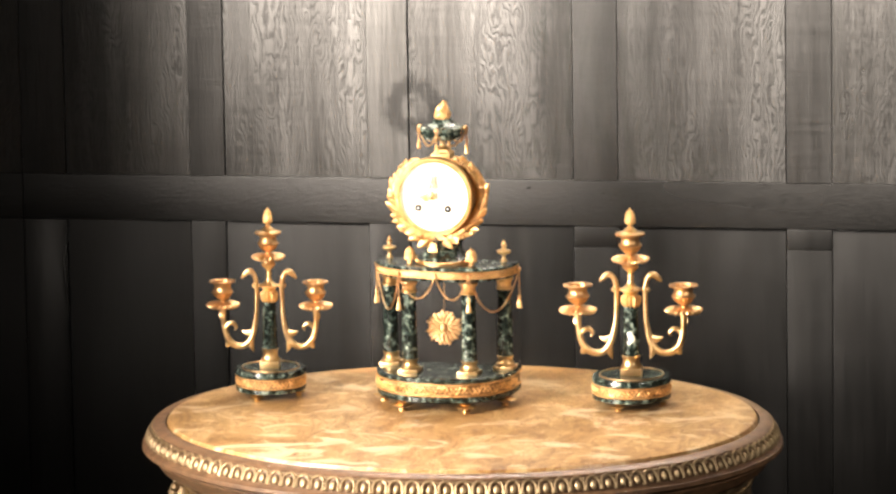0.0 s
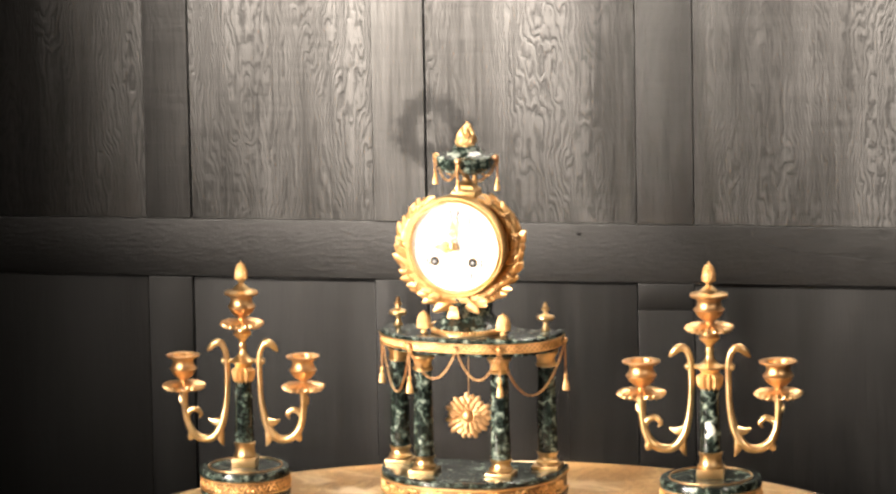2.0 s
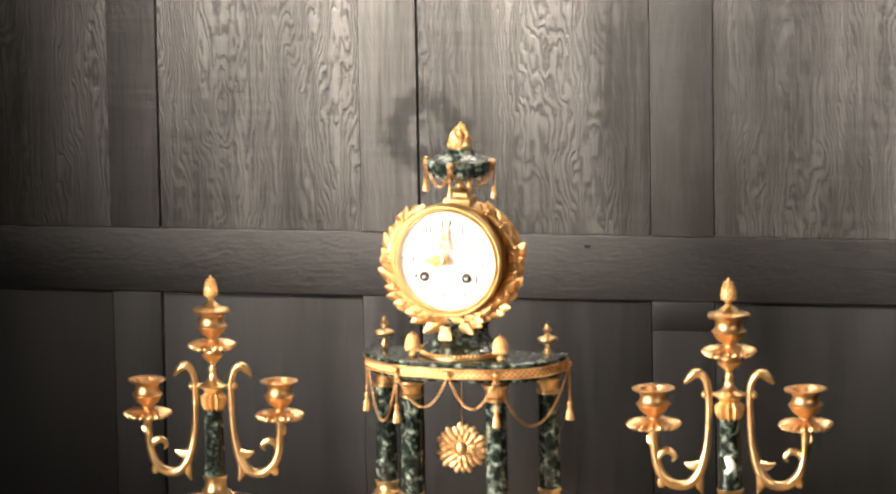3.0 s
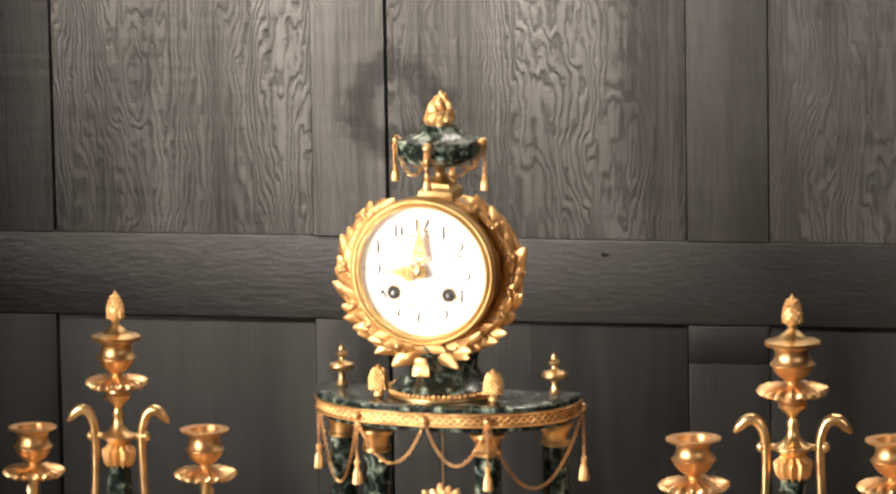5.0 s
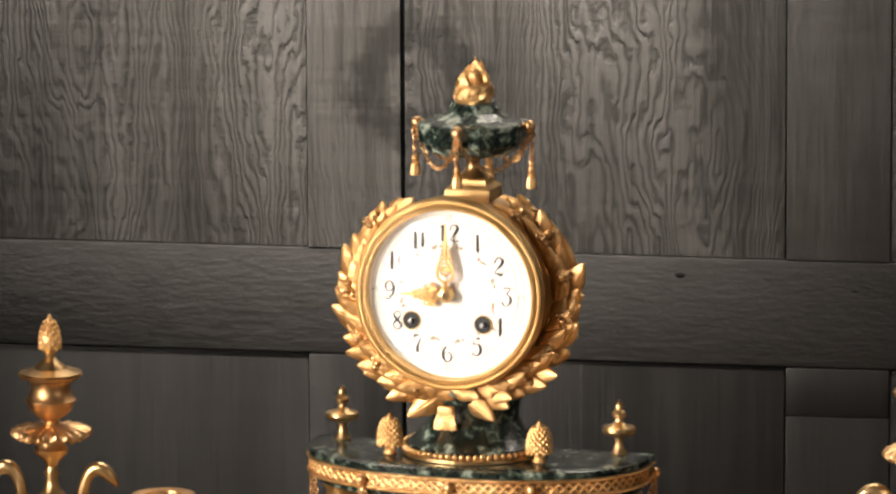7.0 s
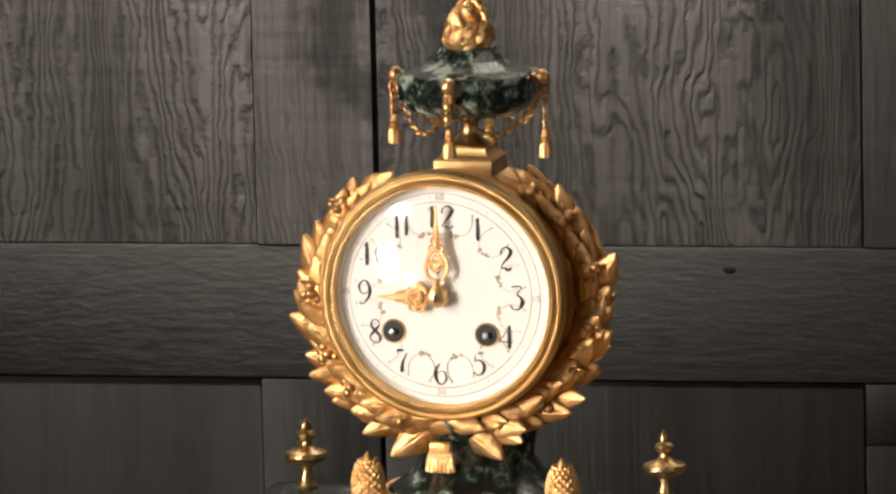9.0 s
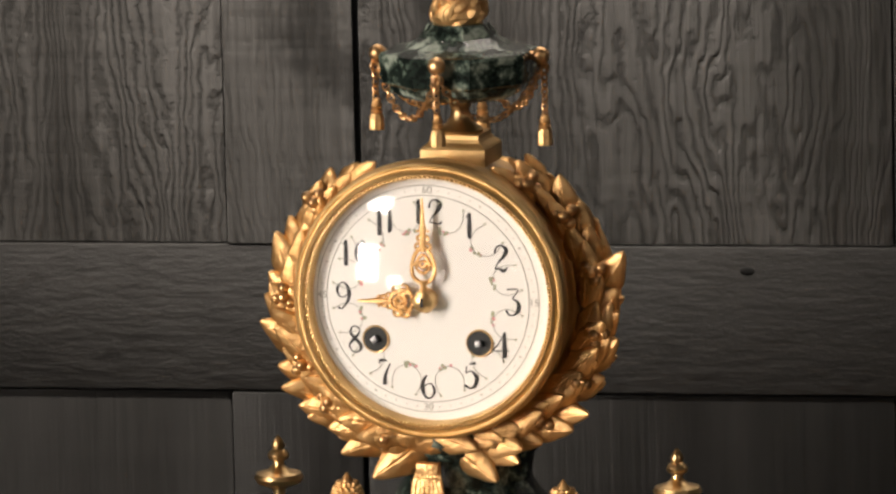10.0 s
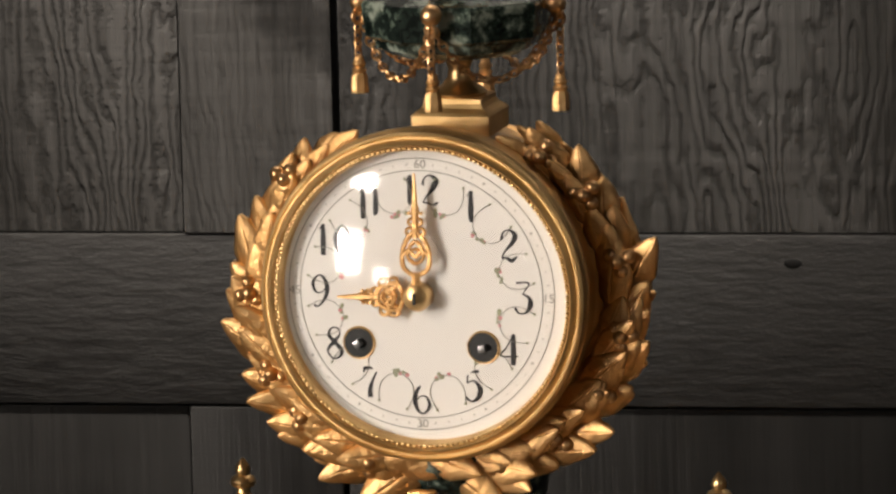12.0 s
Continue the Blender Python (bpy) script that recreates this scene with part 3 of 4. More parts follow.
def clock(m):
    ck = thing("mantel_clock", m, "green marble and gilt bronze portico mantel clock showing nine", "clock")
    A, B, BACK = 0.099, 0.094, 0.024
    L = 0.0068      # the columns are this much taller than the mouldings were drawn for

    # base
    base = part("base_slab", slab(A, B, BACK, [(-0.004, 0.0142), (0.000, 0.0158), (0.0005, 0.0226), (-0.003, 0.0236)]), MARBLE, ck)
    part("upper_slab", slab(A, B, BACK, [(-0.003, 0.0428), (0.001, 0.0440), (0.001, 0.0478), (-0.001, 0.0490), (-0.006, 0.0492)]), MARBLE, ck)
    band = part("frieze", slab(A, B, BACK, [(-0.003, 0.0234), (-0.0008, 0.0236), (-0.0008, 0.0426), (-0.003, 0.0430)]), DARK_BRONZE, ck, "gilt frieze with crossed foliage")
    for z0, z1 in ((0.0236, 0.0262), (0.0402, 0.0428)):
        part("moulding", slab(A, B, BACK, [(-0.002, z0), (0.0010, z0 + 0.0002), (0.0018, (z0 + z1) / 2), (0.0010, z1 - 0.0002), (-0.002, z1)]), GILT, band)
    curve = bow(A, B, BACK, 0.0, 240)[:241]
    bm = bmesh.new()
    run = [0.0]
    for p, q in zip(curve, curve[1:]):
        run.append(run[-1] + math.dist(p, q))

    def on_curve(d, z, out):
        """A point out from the bowed edge, d along it."""
        d = min(max(d, 0.0), run[-1] - 1e-6)
        k = max(i for i in range(len(run) - 1) if run[i] <= d)
        f = (d - run[k]) / (run[k + 1] - run[k])
        p, q = Vector((*curve[k], 0)), Vector((*curve[k + 1], 0))
        nrm = (q - p).cross(Vector((0, 0, 1))).normalized()
        c = p.lerp(q, f) + nrm * out
        return Vector((c.x, c.y, z))

    count = 20
    for i in range(count):
        d0, d1 = run[-1] * i / count, run[-1] * (i + 1) / count
        mid = (d0 + d1) / 2
        way = 1 if i % 2 else -1
        tube([on_curve(d0 + (d1 - d0) * u, 0.0332 + way * 0.0050 * math.sin(2 * math.pi * u), 0.0005) for u in [k / 10 for k in range(11)]], [0.0010, 0.0015, 0.0019, 0.0019, 0.0014, 0.0010, 0.0014, 0.0019, 0.0019, 0.0015, 0.0010], 6, bm)
        for u, lift in ((0.22, -0.0034), (0.78, 0.0034), (0.10, 0.0042), (0.90, -0.0042)):
            tube([on_curve(d0 + (d1 - d0) * (u + 0.10 * w), 0.0332 + way * lift * (0.25 + 0.95 * w), 0.0004 + 0.0008 * w) for w in (0, 0.4, 0.75, 1)], [0.0010, 0.0019, 0.0015, 0.0005], 6, bm)
        ball(on_curve(mid, 0.0332, 0.0010), 0.0022, bm, 8)
        ball(on_curve(d0, 0.0332, 0.0006), 0.0020, bm, 6)
    part("foliage_relief", bm, GILT, band)

    # feet
    foot = [(0.0034, 0.0), (0.0044, 0.0014), (0.0040, 0.0030), (0.0030, 0.0046), (0.0050, 0.0058), (0.0096, 0.0082), (0.0118, 0.0098), (0.0096, 0.0112), (0.0050, 0.0124), (0.0070, 0.0144)]
    f0 = part("foot", lathe(foot, 20), BRASS, ck, "", pose(-0.046, -0.081, 0) @ Matrix.Diagonal((1.35, 1.35, 1, 1)))
    for x, y in ((0.046, -0.081), (0.088, -0.022), (-0.088, -0.022), (0.0, 0.014)):
        again(f0, pose(x, y, 0) @ Matrix.Diagonal((1.35, 1.35, 1, 1)))

    # columns
    spots = [(-0.0830, 0.0), (0.0830, 0.0), (-0.0430, -0.046), (0.0430, -0.046)]
    shaft = [(0.0105, 0.066), (0.0108, 0.070), (0.0104, 0.110), (0.0096, 0.158 + L)]
    seat = [(0.0110, 0.0535), (0.0128, 0.0548), (0.0128, 0.0575), (0.0105, 0.0590), (0.0098, 0.0625), (0.0112, 0.0650), (0.0116, 0.0672), (0.0104, 0.0680)]
    cap = [(0.0098, 0.1555), (0.0112, 0.1565), (0.0112, 0.1585), (0.0098, 0.1600), (0.0100, 0.1660), (0.0118, 0.1690), (0.0132, 0.1706), (0.0132, 0.1725), (0.0100, 0.1740)]
    cap = [(r, z + L) for r, z in cap]
    c0 = None
    for x, y in spots:
        mm = pose(x, y, 0, 0, 0, 137 * (x + 1.7 * y) * 10)
        if c0 is None:
            c0 = part("column", lathe(shaft, 32), MARBLE, ck, "green marble shaft", mm)
            kids = [part("base_mount", lathe(seat, 32), BRASS, c0), part("plinth", box(-0.0145, 0.0145, -0.0145, 0.0145, 0.0490, 0.0536, 0.0008), BRASS, c0, "", pose(0, 0, 0, 0, 0, -mm.to_euler().z * 57.29578)),
                    part("capital", lathe(cap, 32), BRASS, c0)]
        else:
            c = again(c0, mm, ck)
            for k in kids:
                again(k, k.matrix_basis if k.name.startswith(("base", "cap")) else pose(0, 0, 0, 0, 0, -mm.to_euler().z * 57.29578), c)

    # deck
    B2, BACK2 = 0.062, 0.009      # the deck is shallower than the base
    deck = part("deck", slab(A, B2, BACK2, [(-0.007, 0.1808), (-0.003, 0.1816), (-0.003, 0.1852), (0.0, 0.1856), (0.0, 0.1964), (0.002, 0.1970), (0.002, 0.2004), (0.0, 0.2013), (-0.006, 0.2015)]), MARBLE, ck, "bowed green marble deck")
    gall = part("gallery_band", slab(A, B2, BACK2, [(-0.002, 0.1858), (0.0008, 0.1860), (0.0008, 0.1960), (-0.002, 0.1962)]), DARK_BRONZE, ck, "pierced gilt band round the deck")
    for z0, z1 in ((0.1856, 0.1878), (0.1942, 0.1963)):
        part("moulding", slab(A, B2, BACK2, [(-0.002, z0), (0.0022, z0 + 0.0002), (0.0028, (z0 + z1) / 2), (0.0022, z1 - 0.0002), (-0.002, z1)]), GILT, gall)
    curve = bow(A, B2, BACK, 0.0, 240)[:241]
    run = [0.0]
    for p, q in zip(curve, curve[1:]):
        run.append(run[-1] + math.dist(p, q))
    bm = bmesh.new()
    count = 46
    for i in range(count):
        d0, d1 = run[-1] * i / count, run[-1] * (i + 1) / count
        for za, zb in ((0.1884, 0.1936), (0.1936, 0.1884)):
            tube([on_curve(d0 + (d1 - d0) * u, za + (zb - za) * u, 0.0012) for u in (0.0, 0.5, 1.0)], 0.00085, 5, bm)
    part("lattice", bm, GILT, gall)

    # urn finials and pine cones
    urn = [(0.0046, 0.0), (0.0050, 0.001), (0.0036, 0.003), (0.0022, 0.007), (0.0028, 0.010), (0.0090, 0.0125), (0.0100, 0.0145), (0.0092, 0.0163), (0.0046, 0.0175), (0.0024, 0.0195), (0.0022, 0.0213), (0.0040, 0.0224), (0.0044, 0.0238), (0.0036, 0.0253), (0.0022, 0.0262), (0.0027, 0.0276), (0.0022, 0.0294), (0.0008, 0.0312), (0.0003, 0.0318)]
    u0 = part("urn_finial", lathe(urn, 24), BRASS, ck, "", pose(-0.0830, 0.0, 0.2014))
    again(u0, pose(0.0830, 0.0, 0.2014))
    bm = lathe([(0.0036, 0.0), (0.0042, 0.001), (0.0030, 0.003), (0.0030, 0.0045), (0.0052, 0.0060), (0.0070, 0.0088), (0.0073, 0.0115), (0.0064, 0.0160), (0.0042, 0.0215), (0.0018, 0.0262), (0.0004, 0.0285)], 24)
    for j in range(9):
        for i in range(12):
            z = 0.0072 + j * 0.0020
            r = 0.0068 * math.sqrt(max(0.02, 1 - ((z - 0.0105) / 0.0152) ** 2))
            a = 2 * math.pi * (i + 0.5 * (j % 2)) / 12
            ball((r * math.cos(a), r * math.sin(a), z), 0.0013, bm, 6, (1, 1, 1.3))
    p0 = part("pine_cone", bm, GILT, ck, "", pose(-0.0445, -0.033, 0.2014) @ Matrix.Diagonal((1.0, 1.0, 0.86, 1)))
    again(p0, pose(0.0445, -0.033, 0.2014, 0, 0, 40) @ Matrix.Diagonal((1.0, 1.0, 0.86, 1)))

    # pedestal under the drum
    CY = -0.012
    part("pedestal", lathe([(0.0385, 0.2048), (0.0385, 0.2080), (0.0360, 0.2098), (0.0300, 0.2145), (0.0255, 0.2220), (0.0270, 0.2320), (0.0330, 0.2400), (0.0330, 0.2480)], 40, at=(0, CY, 0)), MARBLE, ck, "waisted green marble pedestal")
    part("pedestal_plate", lathe([(0.0405, 0.2014), (0.0420, 0.2021), (0.0420, 0.2040), (0.0395, 0.2050)], 40, at=(0, CY, 0)), BRASS, ck)
    bm = bmesh.new()
    for i in range(64):
        a = 2 * math.pi * i / 64
        ball((0.0408 * math.cos(a), CY + 0.0408 * math.sin(a), 0.2058), 0.0019, bm, 8)
    part("beading", bm, GILT, ck)

    # drum: everything round lies in the frame of the dial, x to the right, y up, z towards the viewer
    drum = part("drum", lathe([(0.0490, -0.062), (0.0500, -0.058), (0.0505, -0.012), (0.0515, -0.008)], 64), BRASS, ck, "", pose(-0.0058, -0.048, 0.2995, 90, 0, 0) @ pose(0, 0, 0, 0, 0, -0.8))
    back = part("back_ring", lathe([(0.0480, -0.066), (0.0545, -0.0655), (0.0560, -0.0635), (0.0556, -0.0610), (0.0562, -0.0595), (0.0552, -0.0575), (0.0485, -0.0565)], 64), GILT, drum, "thin gilt ring round the back of the drum", pose(0.0065, -0.0075, 0))
    BX = 0.0016     # the bezel sits this much to the right of the dial's middle

    def turned(profile, n=96):
        return rings(bmesh.new(), [[(BX + r * math.cos(2 * math.pi * i / n), r * math.sin(2 * math.pi * i / n), z) for i in range(n)] for r, z in profile], caps=False)

    bez = part("bezel", turned([(0.0490, -0.016), (0.0538, -0.0155), (0.0546, -0.0140), (0.0547, -0.0050), (0.0555, -0.0042), (0.0559, -0.0024), (0.0557, -0.0006), (0.0549, 0.0002), (0.0547, 0.0008), (0.0551, 0.0018), (0.0548, 0.0030), (0.0539, 0.0036), (0.0533, 0.0030), (0.0527, 0.0030), (0.0516, 0.0044), (0.0509, 0.0049),
                                (0.0504, 0.0044), (0.0501, 0.0034), (0.0492, 0.0036), (0.0488, 0.0026), (0.0486, 0.0), (0.0485, -0.004)]), SATIN, drum, "stepped brass bezel")
    bm = bmesh.new()
    for i in range(170):
        a = 2 * math.pi * i / 170
        ball((BX + 0.0496 * math.cos(a), 0.0496 * math.sin(a), 0.0037), 0.00076, bm, 6)
    part("beading", bm, SATIN, bez)
    sag0 = math.asin(0.0474 / 0.127)
    dome = [(0.0487, -0.0005), (0.0484, 0.0010), (0.0478, 0.0024)] + [(0.127 * math.sin(t), 0.0030 + 0.127 * (math.cos(t) - math.cos(sag0))) for t in [sag0 * (1 - k / 16) + 0.002 for k in range(17)]]
    gl = part("glass", turned(dome), GLASS, drum, "domed clear glass", sharp=60)
    gl.visible_shadow = False
    dial = part("dial", lathe([(0.0518, -0.0045), (0.0518, -0.0031), (0.0487, -0.0030), (0.0300, -0.0024), (0.0050, -0.0020), (0.0001, -0.0020)], 96), ENAMEL, drum, "white enamel dial with black numerals")

    def face_z(r):
        return -0.0030 + 0.0006 * min(1, (0.0487 - r) / 0.0187) + (0.0004 * (0.030 - r) / 0.025 if r < 0.03 else 0) + 0.00012

    for i in range(1, 13):
        a = radians(90 - 30 * i)
        r = 0.0345
        numeral(i, 0.0108, dial, pose(r * math.cos(a), r * math.sin(a), face_z(r)))
    for i, s in ((0, "60"), (3, "15"), (6, "30"), (9, "45")):
        a = radians(90 - 30 * i)
        words(s, 0.0040, 1.05, GREY_INK, dial, pose(0.0433 * math.cos(a), 0.0433 * math.sin(a), face_z(0.0433)), "minute_numeral")
    bm = bmesh.new()
    for R in (0.0413, 0.0453):
        torus(R, 0.00015, 120, 4, bm, Matrix.Translation((0, 0, face_z(R))))
    for i in range(60):
        if i % 15:
            a = radians(6 * i)
            ball((0.0433 * math.cos(a), 0.0433 * math.sin(a), face_z(0.0433)), 0.00046 if i % 5 == 0 else 0.00030, bm, 6, (1, 1, 0.3))
    part("minute_track", bm, GREY_INK, dial)
    # painted garlands between the numerals
    stem, bloom, green = bmesh.new(), bmesh.new(), bmesh.new()
    for i in range(12):
        a = radians(30 * i + 15)
        ra, zz = Matrix.Rotation(a, 4, "Z"), face_z(0.030)
        pts = [(0.0385, -0.0040), (0.0355, -0.0046), (0.0325, -0.0046), (0.0298, -0.0036), (0.0282, -0.0016), (0.0276, 0.0), (0.0282, 0.0016), (0.0298, 0.0036), (0.0325, 0.0046), (0.0355, 0.0046), (0.0385, 0.0040)]
        tube([ra @ Vector((x, y * 1.25, zz)) for x, y in smooth_path(pts, 3)], 0.00013, 4, stem)
        rnd = random.Random(i)
        for k in range(9):
            ball(ra @ Vector((0.0276 + rnd.uniform(-0.0008, 0.0010), rnd.uniform(-0.0026, 0.0026), zz)), rnd.uniform(0.0005, 0.0009), bloom if k % 3 == 0 else green, 6, (1, 1, 0.15))
        for s in (-1, 1):
            ball(ra @ Vector((0.0385, s * 0.0050, zz)), 0.0005, green, 6, (1, 1, 0.3))
    part("garland_stem", stem, GREY_INK, dial)
    part("garland_bloom", bloom, PINK, dial)
    part("garland_leaf", green, LEAF_GREEN, dial)
    # winding holes
    for x in (-0.0212, 0.0212):
        hole = part("winding_hole", lathe([(0.0053, -0.0005), (0.0056, 0.0), (0.0053, 0.0006), (0.0049, 0.0004), (0.0047, -0.0002)], 32), BRASS, dial, "brass-ringed black winding hole", pose(x, -0.0168, -0.0021))
        part("hole_floor", lathe([(0.0050, -0.0003), (0.0001, -0.0002)], 24), VOID, hole, "", pose(0, 0, 0.0007))
        part("arbor", box(-0.0012, 0.0012, -0.0012, 0.0012, 0.0, 0.0022, 0.0002), STEEL, hole, "square steel arbor", pose(0, 0, 0.0006, 0, 0, 40 if x < 0 else 12))
    # hands
    boss = part("hand_boss", lathe([(0.0046, -0.002), (0.0048, 0.003), (0.0040, 0.0050), (0.0022, 0.0060), (0.0002, 0.0063)], 32), BRASS, drum, "domed brass boss")
    part("boss_pin", box(-0.0005, 0.0005, -0.0018, 0.0018, 0.0060, 0.0067), VOID, boss)

    def hand(length, width, z, turn, lobed):
        """A pierced hand: a collar, an openwork body of scrolls, a crown and a tapering point."""
        bm = bmesh.new()
        c, w, f = length * 0.36, width * 0.5, 0.00085
        tube([(0, 0.003, 0), (0, length * 0.15, 0), (0, length * 0.20, 0)], [0.0021, 0.0014, 0.0018], 8, bm)
        for s in (-1, 1):
            body = [(0.0, length * 0.17), (w * 0.85, length * 0.23), (w, c - 0.001), (w * 0.72, c + length * 0.09), (0.0007, c + length * 0.17)]
            tube([(s * x, y, 0) for x, y in smooth_path(body, 5)], f, 6, bm)
            tube([(s * x, y, 0.0003) for x, y in smooth_path([(0, c - length * 0.09), (w * 0.55, c - length * 0.04), (w * 0.42, c + length * 0.05), (0, c + length * 0.10)], 5)], f * 0.8, 6, bm)
            tube([(s * x, y, 0.0004) for x, y in smooth_path([(w * 0.95, c - length * 0.02), (w * 0.5, c + length * 0.02), (w * 0.1, c - length * 0.02)], 4)], f * 0.8, 6, bm)
            if lobed:
                for y, r in ((c - length * 0.06, 0.20), (c + length * 0.06, 0.16)):
                    torus(width * r, f * 0.8, 12, 5, bm, Matrix.Translation((s * w * 1.05, y, 0)))
                tube([(s * w * 0.9, c, 0), (s * w * 1.5, c + length * 0.01, 0)], [0.0010, 0.0004], 6, bm)
            torus(width * 0.13, f * 0.7, 12, 5, bm, Matrix.Translation((s * w * 0.42, c + length * 0.17, 0)))
            torus(width * 0.10, f * 0.7, 12, 5, bm, Matrix.Translation((s * w * 0.30, c + length * 0.25, 0)))
            ball((s * w * 0.45, c + length * 0.32, 0), 0.0007, bm, 6)
        torus(width * 0.14, f * 0.8, 12, 5, bm, Matrix.Translation((0, c, 0.0003)))
        tube([(0, c + length * 0.12, 0), (0, length * 0.62, 0), (0, length * 0.70, 0), (0, length * 0.76, 0), (0, length, 0)], [0.0012, 0.0012, 0.0015, 0.0010, 0.00035], 6, bm)
        return part("hand", bm, GILT, drum, "pierced gilt hand", pose(0, 0, z, 0, 0, turn))

    hand(0.0412, 0.0092, 0.0030, 0.5, False)
    hand(0.0275, 0.0088, 0.0016, 92, True)

    # laurel wreath round the drum, thickest below, open at the top
    rnd = random.Random(8)
    kinds = [leaf_mesh(0.0220, 0.0120, 0.16), leaf_mesh(0.0205, 0.0106, 0.24), leaf_mesh(0.0190, 0.0112, 0.08), leaf_mesh(0.0165, 0.0080, 0.14)]
    firsts = [None] * 4

    def spray(s, q):
        """The wreath's line at q degrees from the bottom: radius and depth; on the right it lies farther back."""
        u = min(1.0, q / 60)
        depth = -0.009 - (0.011 * u if s > 0 else 0.002 * u)
        lift = 0.0070 * math.sin(math.pi * min(1.0, q / 140)) if s > 0 else 0.0012 * max(0.0, 1 - q / 150)
        return 0.0558 + lift, depth

    branch = bmesh.new()
    ball((0, -0.0575, -0.0075), 0.0070, branch, 12, (1.9, 0.9, 0.6))
    for s in (-1, 1):
        line = [(q, *spray(s, q)) for q in range(4, 152, 4)]
        tube([(s * r * math.sin(radians(q)), -r * math.cos(radians(q)), z - 0.002) for q, r, z in line], [0.0056 - 0.000018 * q for q, r, z in line], 10, branch)
    part("branch", branch, GILT, drum)

    def leaf_at(s, q, dr, splay, dz, tilt, size, j):
        a = radians(-90 + s * q)
        r, z = spray(s, q)
        turn = math.degrees(a) + s * 90 - s * splay
        mm = pose((r + dr) * math.cos(a), (r + dr) * math.sin(a), z + dz, 0, 0, turn) @ pose(0, 0, 0, tilt, rnd.uniform(-10, 2), 0) @ Matrix.Scale(size, 4)
        if firsts[j] is None:
            firsts[j] = part("laurel_leaf", kinds[j], GILT, drum, "", mm, sharp=80)
        else:
            again(firsts[j], mm)

    for s in (-1, 1):
        k, q = 0, 3.0
        while q < 143:
            low = max(0.0, 1 - q / 75)
            size = (1.06 if q < 95 else 0.98) * (1 - 0.36 * max(0.0, (q - 105) / 45))
            leaf_at(s, q + rnd.uniform(-1.5, 1.5), 0.0005, (24 if q < 95 else 15) + 8 * low + rnd.uniform(-8, 8), -0.001, s * rnd.uniform(-5, 22), size * (1 + 0.14 * low) * rnd.uniform(0.94, 1.06), k % 3)
            leaf_at(s, q + 5 + rnd.uniform(-1.5, 1.5), -0.0015, 4 + 8 * low + rnd.uniform(-7, 7), 0.003, -s * rnd.uniform(0, 20), size * rnd.uniform(0.82, 0.95), (k + 1) % 3)
            if q < 75:
                leaf_at(s, q + rnd.uniform(1, 4), -0.0005, 16 + rnd.uniform(-10, 10), 0.0015, s * rnd.uniform(-15, 15), size * rnd.uniform(0.85, 1.0), (k + 2) % 3)
                leaf_at(s, q - 3 + rnd.uniform(-2, 2), -0.002, 8 + rnd.uniform(-10, 10), 0.004, s * rnd.uniform(-12, 12), size * rnd.uniform(0.85, 1.0), k % 3)
            if q < 60:
                leaf_at(s, q + rnd.uniform(-3, 2), 0.0015, 30 + rnd.uniform(-9, 9), -0.003, s * rnd.uniform(-10, 20), size * rnd.uniform(0.8, 0.92), k % 3)
            if q < 92 and k % 3 != 1:
                leaf_at(s, q + 3, 0.0, 48 + 6 * low + rnd.uniform(-12, 12), -0.005, s * rnd.uniform(0, 30), size * rnd.uniform(0.72, 0.90), 3)
            if s > 0 and q > 30:
                # the leaves that lie along the side of the drum
                for dz, dr in ((-0.011, -0.0005), (-0.022, -0.002)):
                    if (k + int(dz * -100)) % 3 or q > 60:
                        leaf_at(s, q + rnd.uniform(-3, 3), dr, 10 + rnd.uniform(-4, 12), dz, -32 + rnd.uniform(-18, 18), 0.95 * size, (k + 2) % 4)
            q += 9.6
            k += 1
    # berries in threes and fours
    b0 = None
    for s, q in ((-1, 18), (-1, 44), (-1, 61), (-1, 88), (-1, 128), (1, 24), (1, 42), (1, 60), (1, 78), (1, 100), (1, 122), (1, 140)):
        a = radians(-90 + s * q)
        r, z = spray(s, q)
        mm = pose((r + 0.0035) * math.cos(a), (r + 0.0035) * math.sin(a), z + 0.0045, 0, 0, math.degrees(a))
        for dx, dy, dz in ((0, 0, 0.0024), (0.0034, 0.0008, 0), (-0.0024, 0.0024, 0.0006), (0.0004, -0.0034, 0.0004)):
            at = mm @ Matrix.Translation((dx, dy, dz))
            b0 = part("berry", ball((0, 0, 0), 0.0025, None, 12), ANTIQUE, drum, "", at) if b0 is None else again(b0, at) and b0
    # ribbon end below the wreath
    part("ribbon_end", box(-0.0046, 0.0046, -0.0702, -0.0655, -0.0035, 0.0012, 0.0008), GILT, drum)
    for k in range(7):
        x = (k - 3) / 3
        part("fringe_strand", tube([(0.0042 * x, -0.0690, -0.001), (0.0052 * x, -0.0740, 0.0004), (0.0058 * x, -0.0785 - 0.0004 * (k % 2), 0.0)], [0.0009, 0.0013, 0.0012], 6), GILT, drum)
    for y in (-0.0718, -0.0748):
        part("fringe_cord", tube([(-0.0054, y, 0.0002), (0.0, y - 0.0002, 0.0014), (0.0054, y, 0.0002)], 0.0007, 6), GILT, drum)

    # block, stem, bowl and flame on the top
    TY = -0.012
    flare = [(0.0132, 0.3490), (0.0132, 0.3556), (0.0124, 0.3566), (0.0106, 0.3580), (0.0098, 0.3594), (0.0098, 0.3610)]
    part("top_block", rings(bmesh.new(), [[(x * w, TY + y * w, z) for x, y in ((-1, -1), (1, -1), (1, 1), (-1, 1))] for w, z in flare]), SATIN, ck, "flared square brass block", smooth=False)
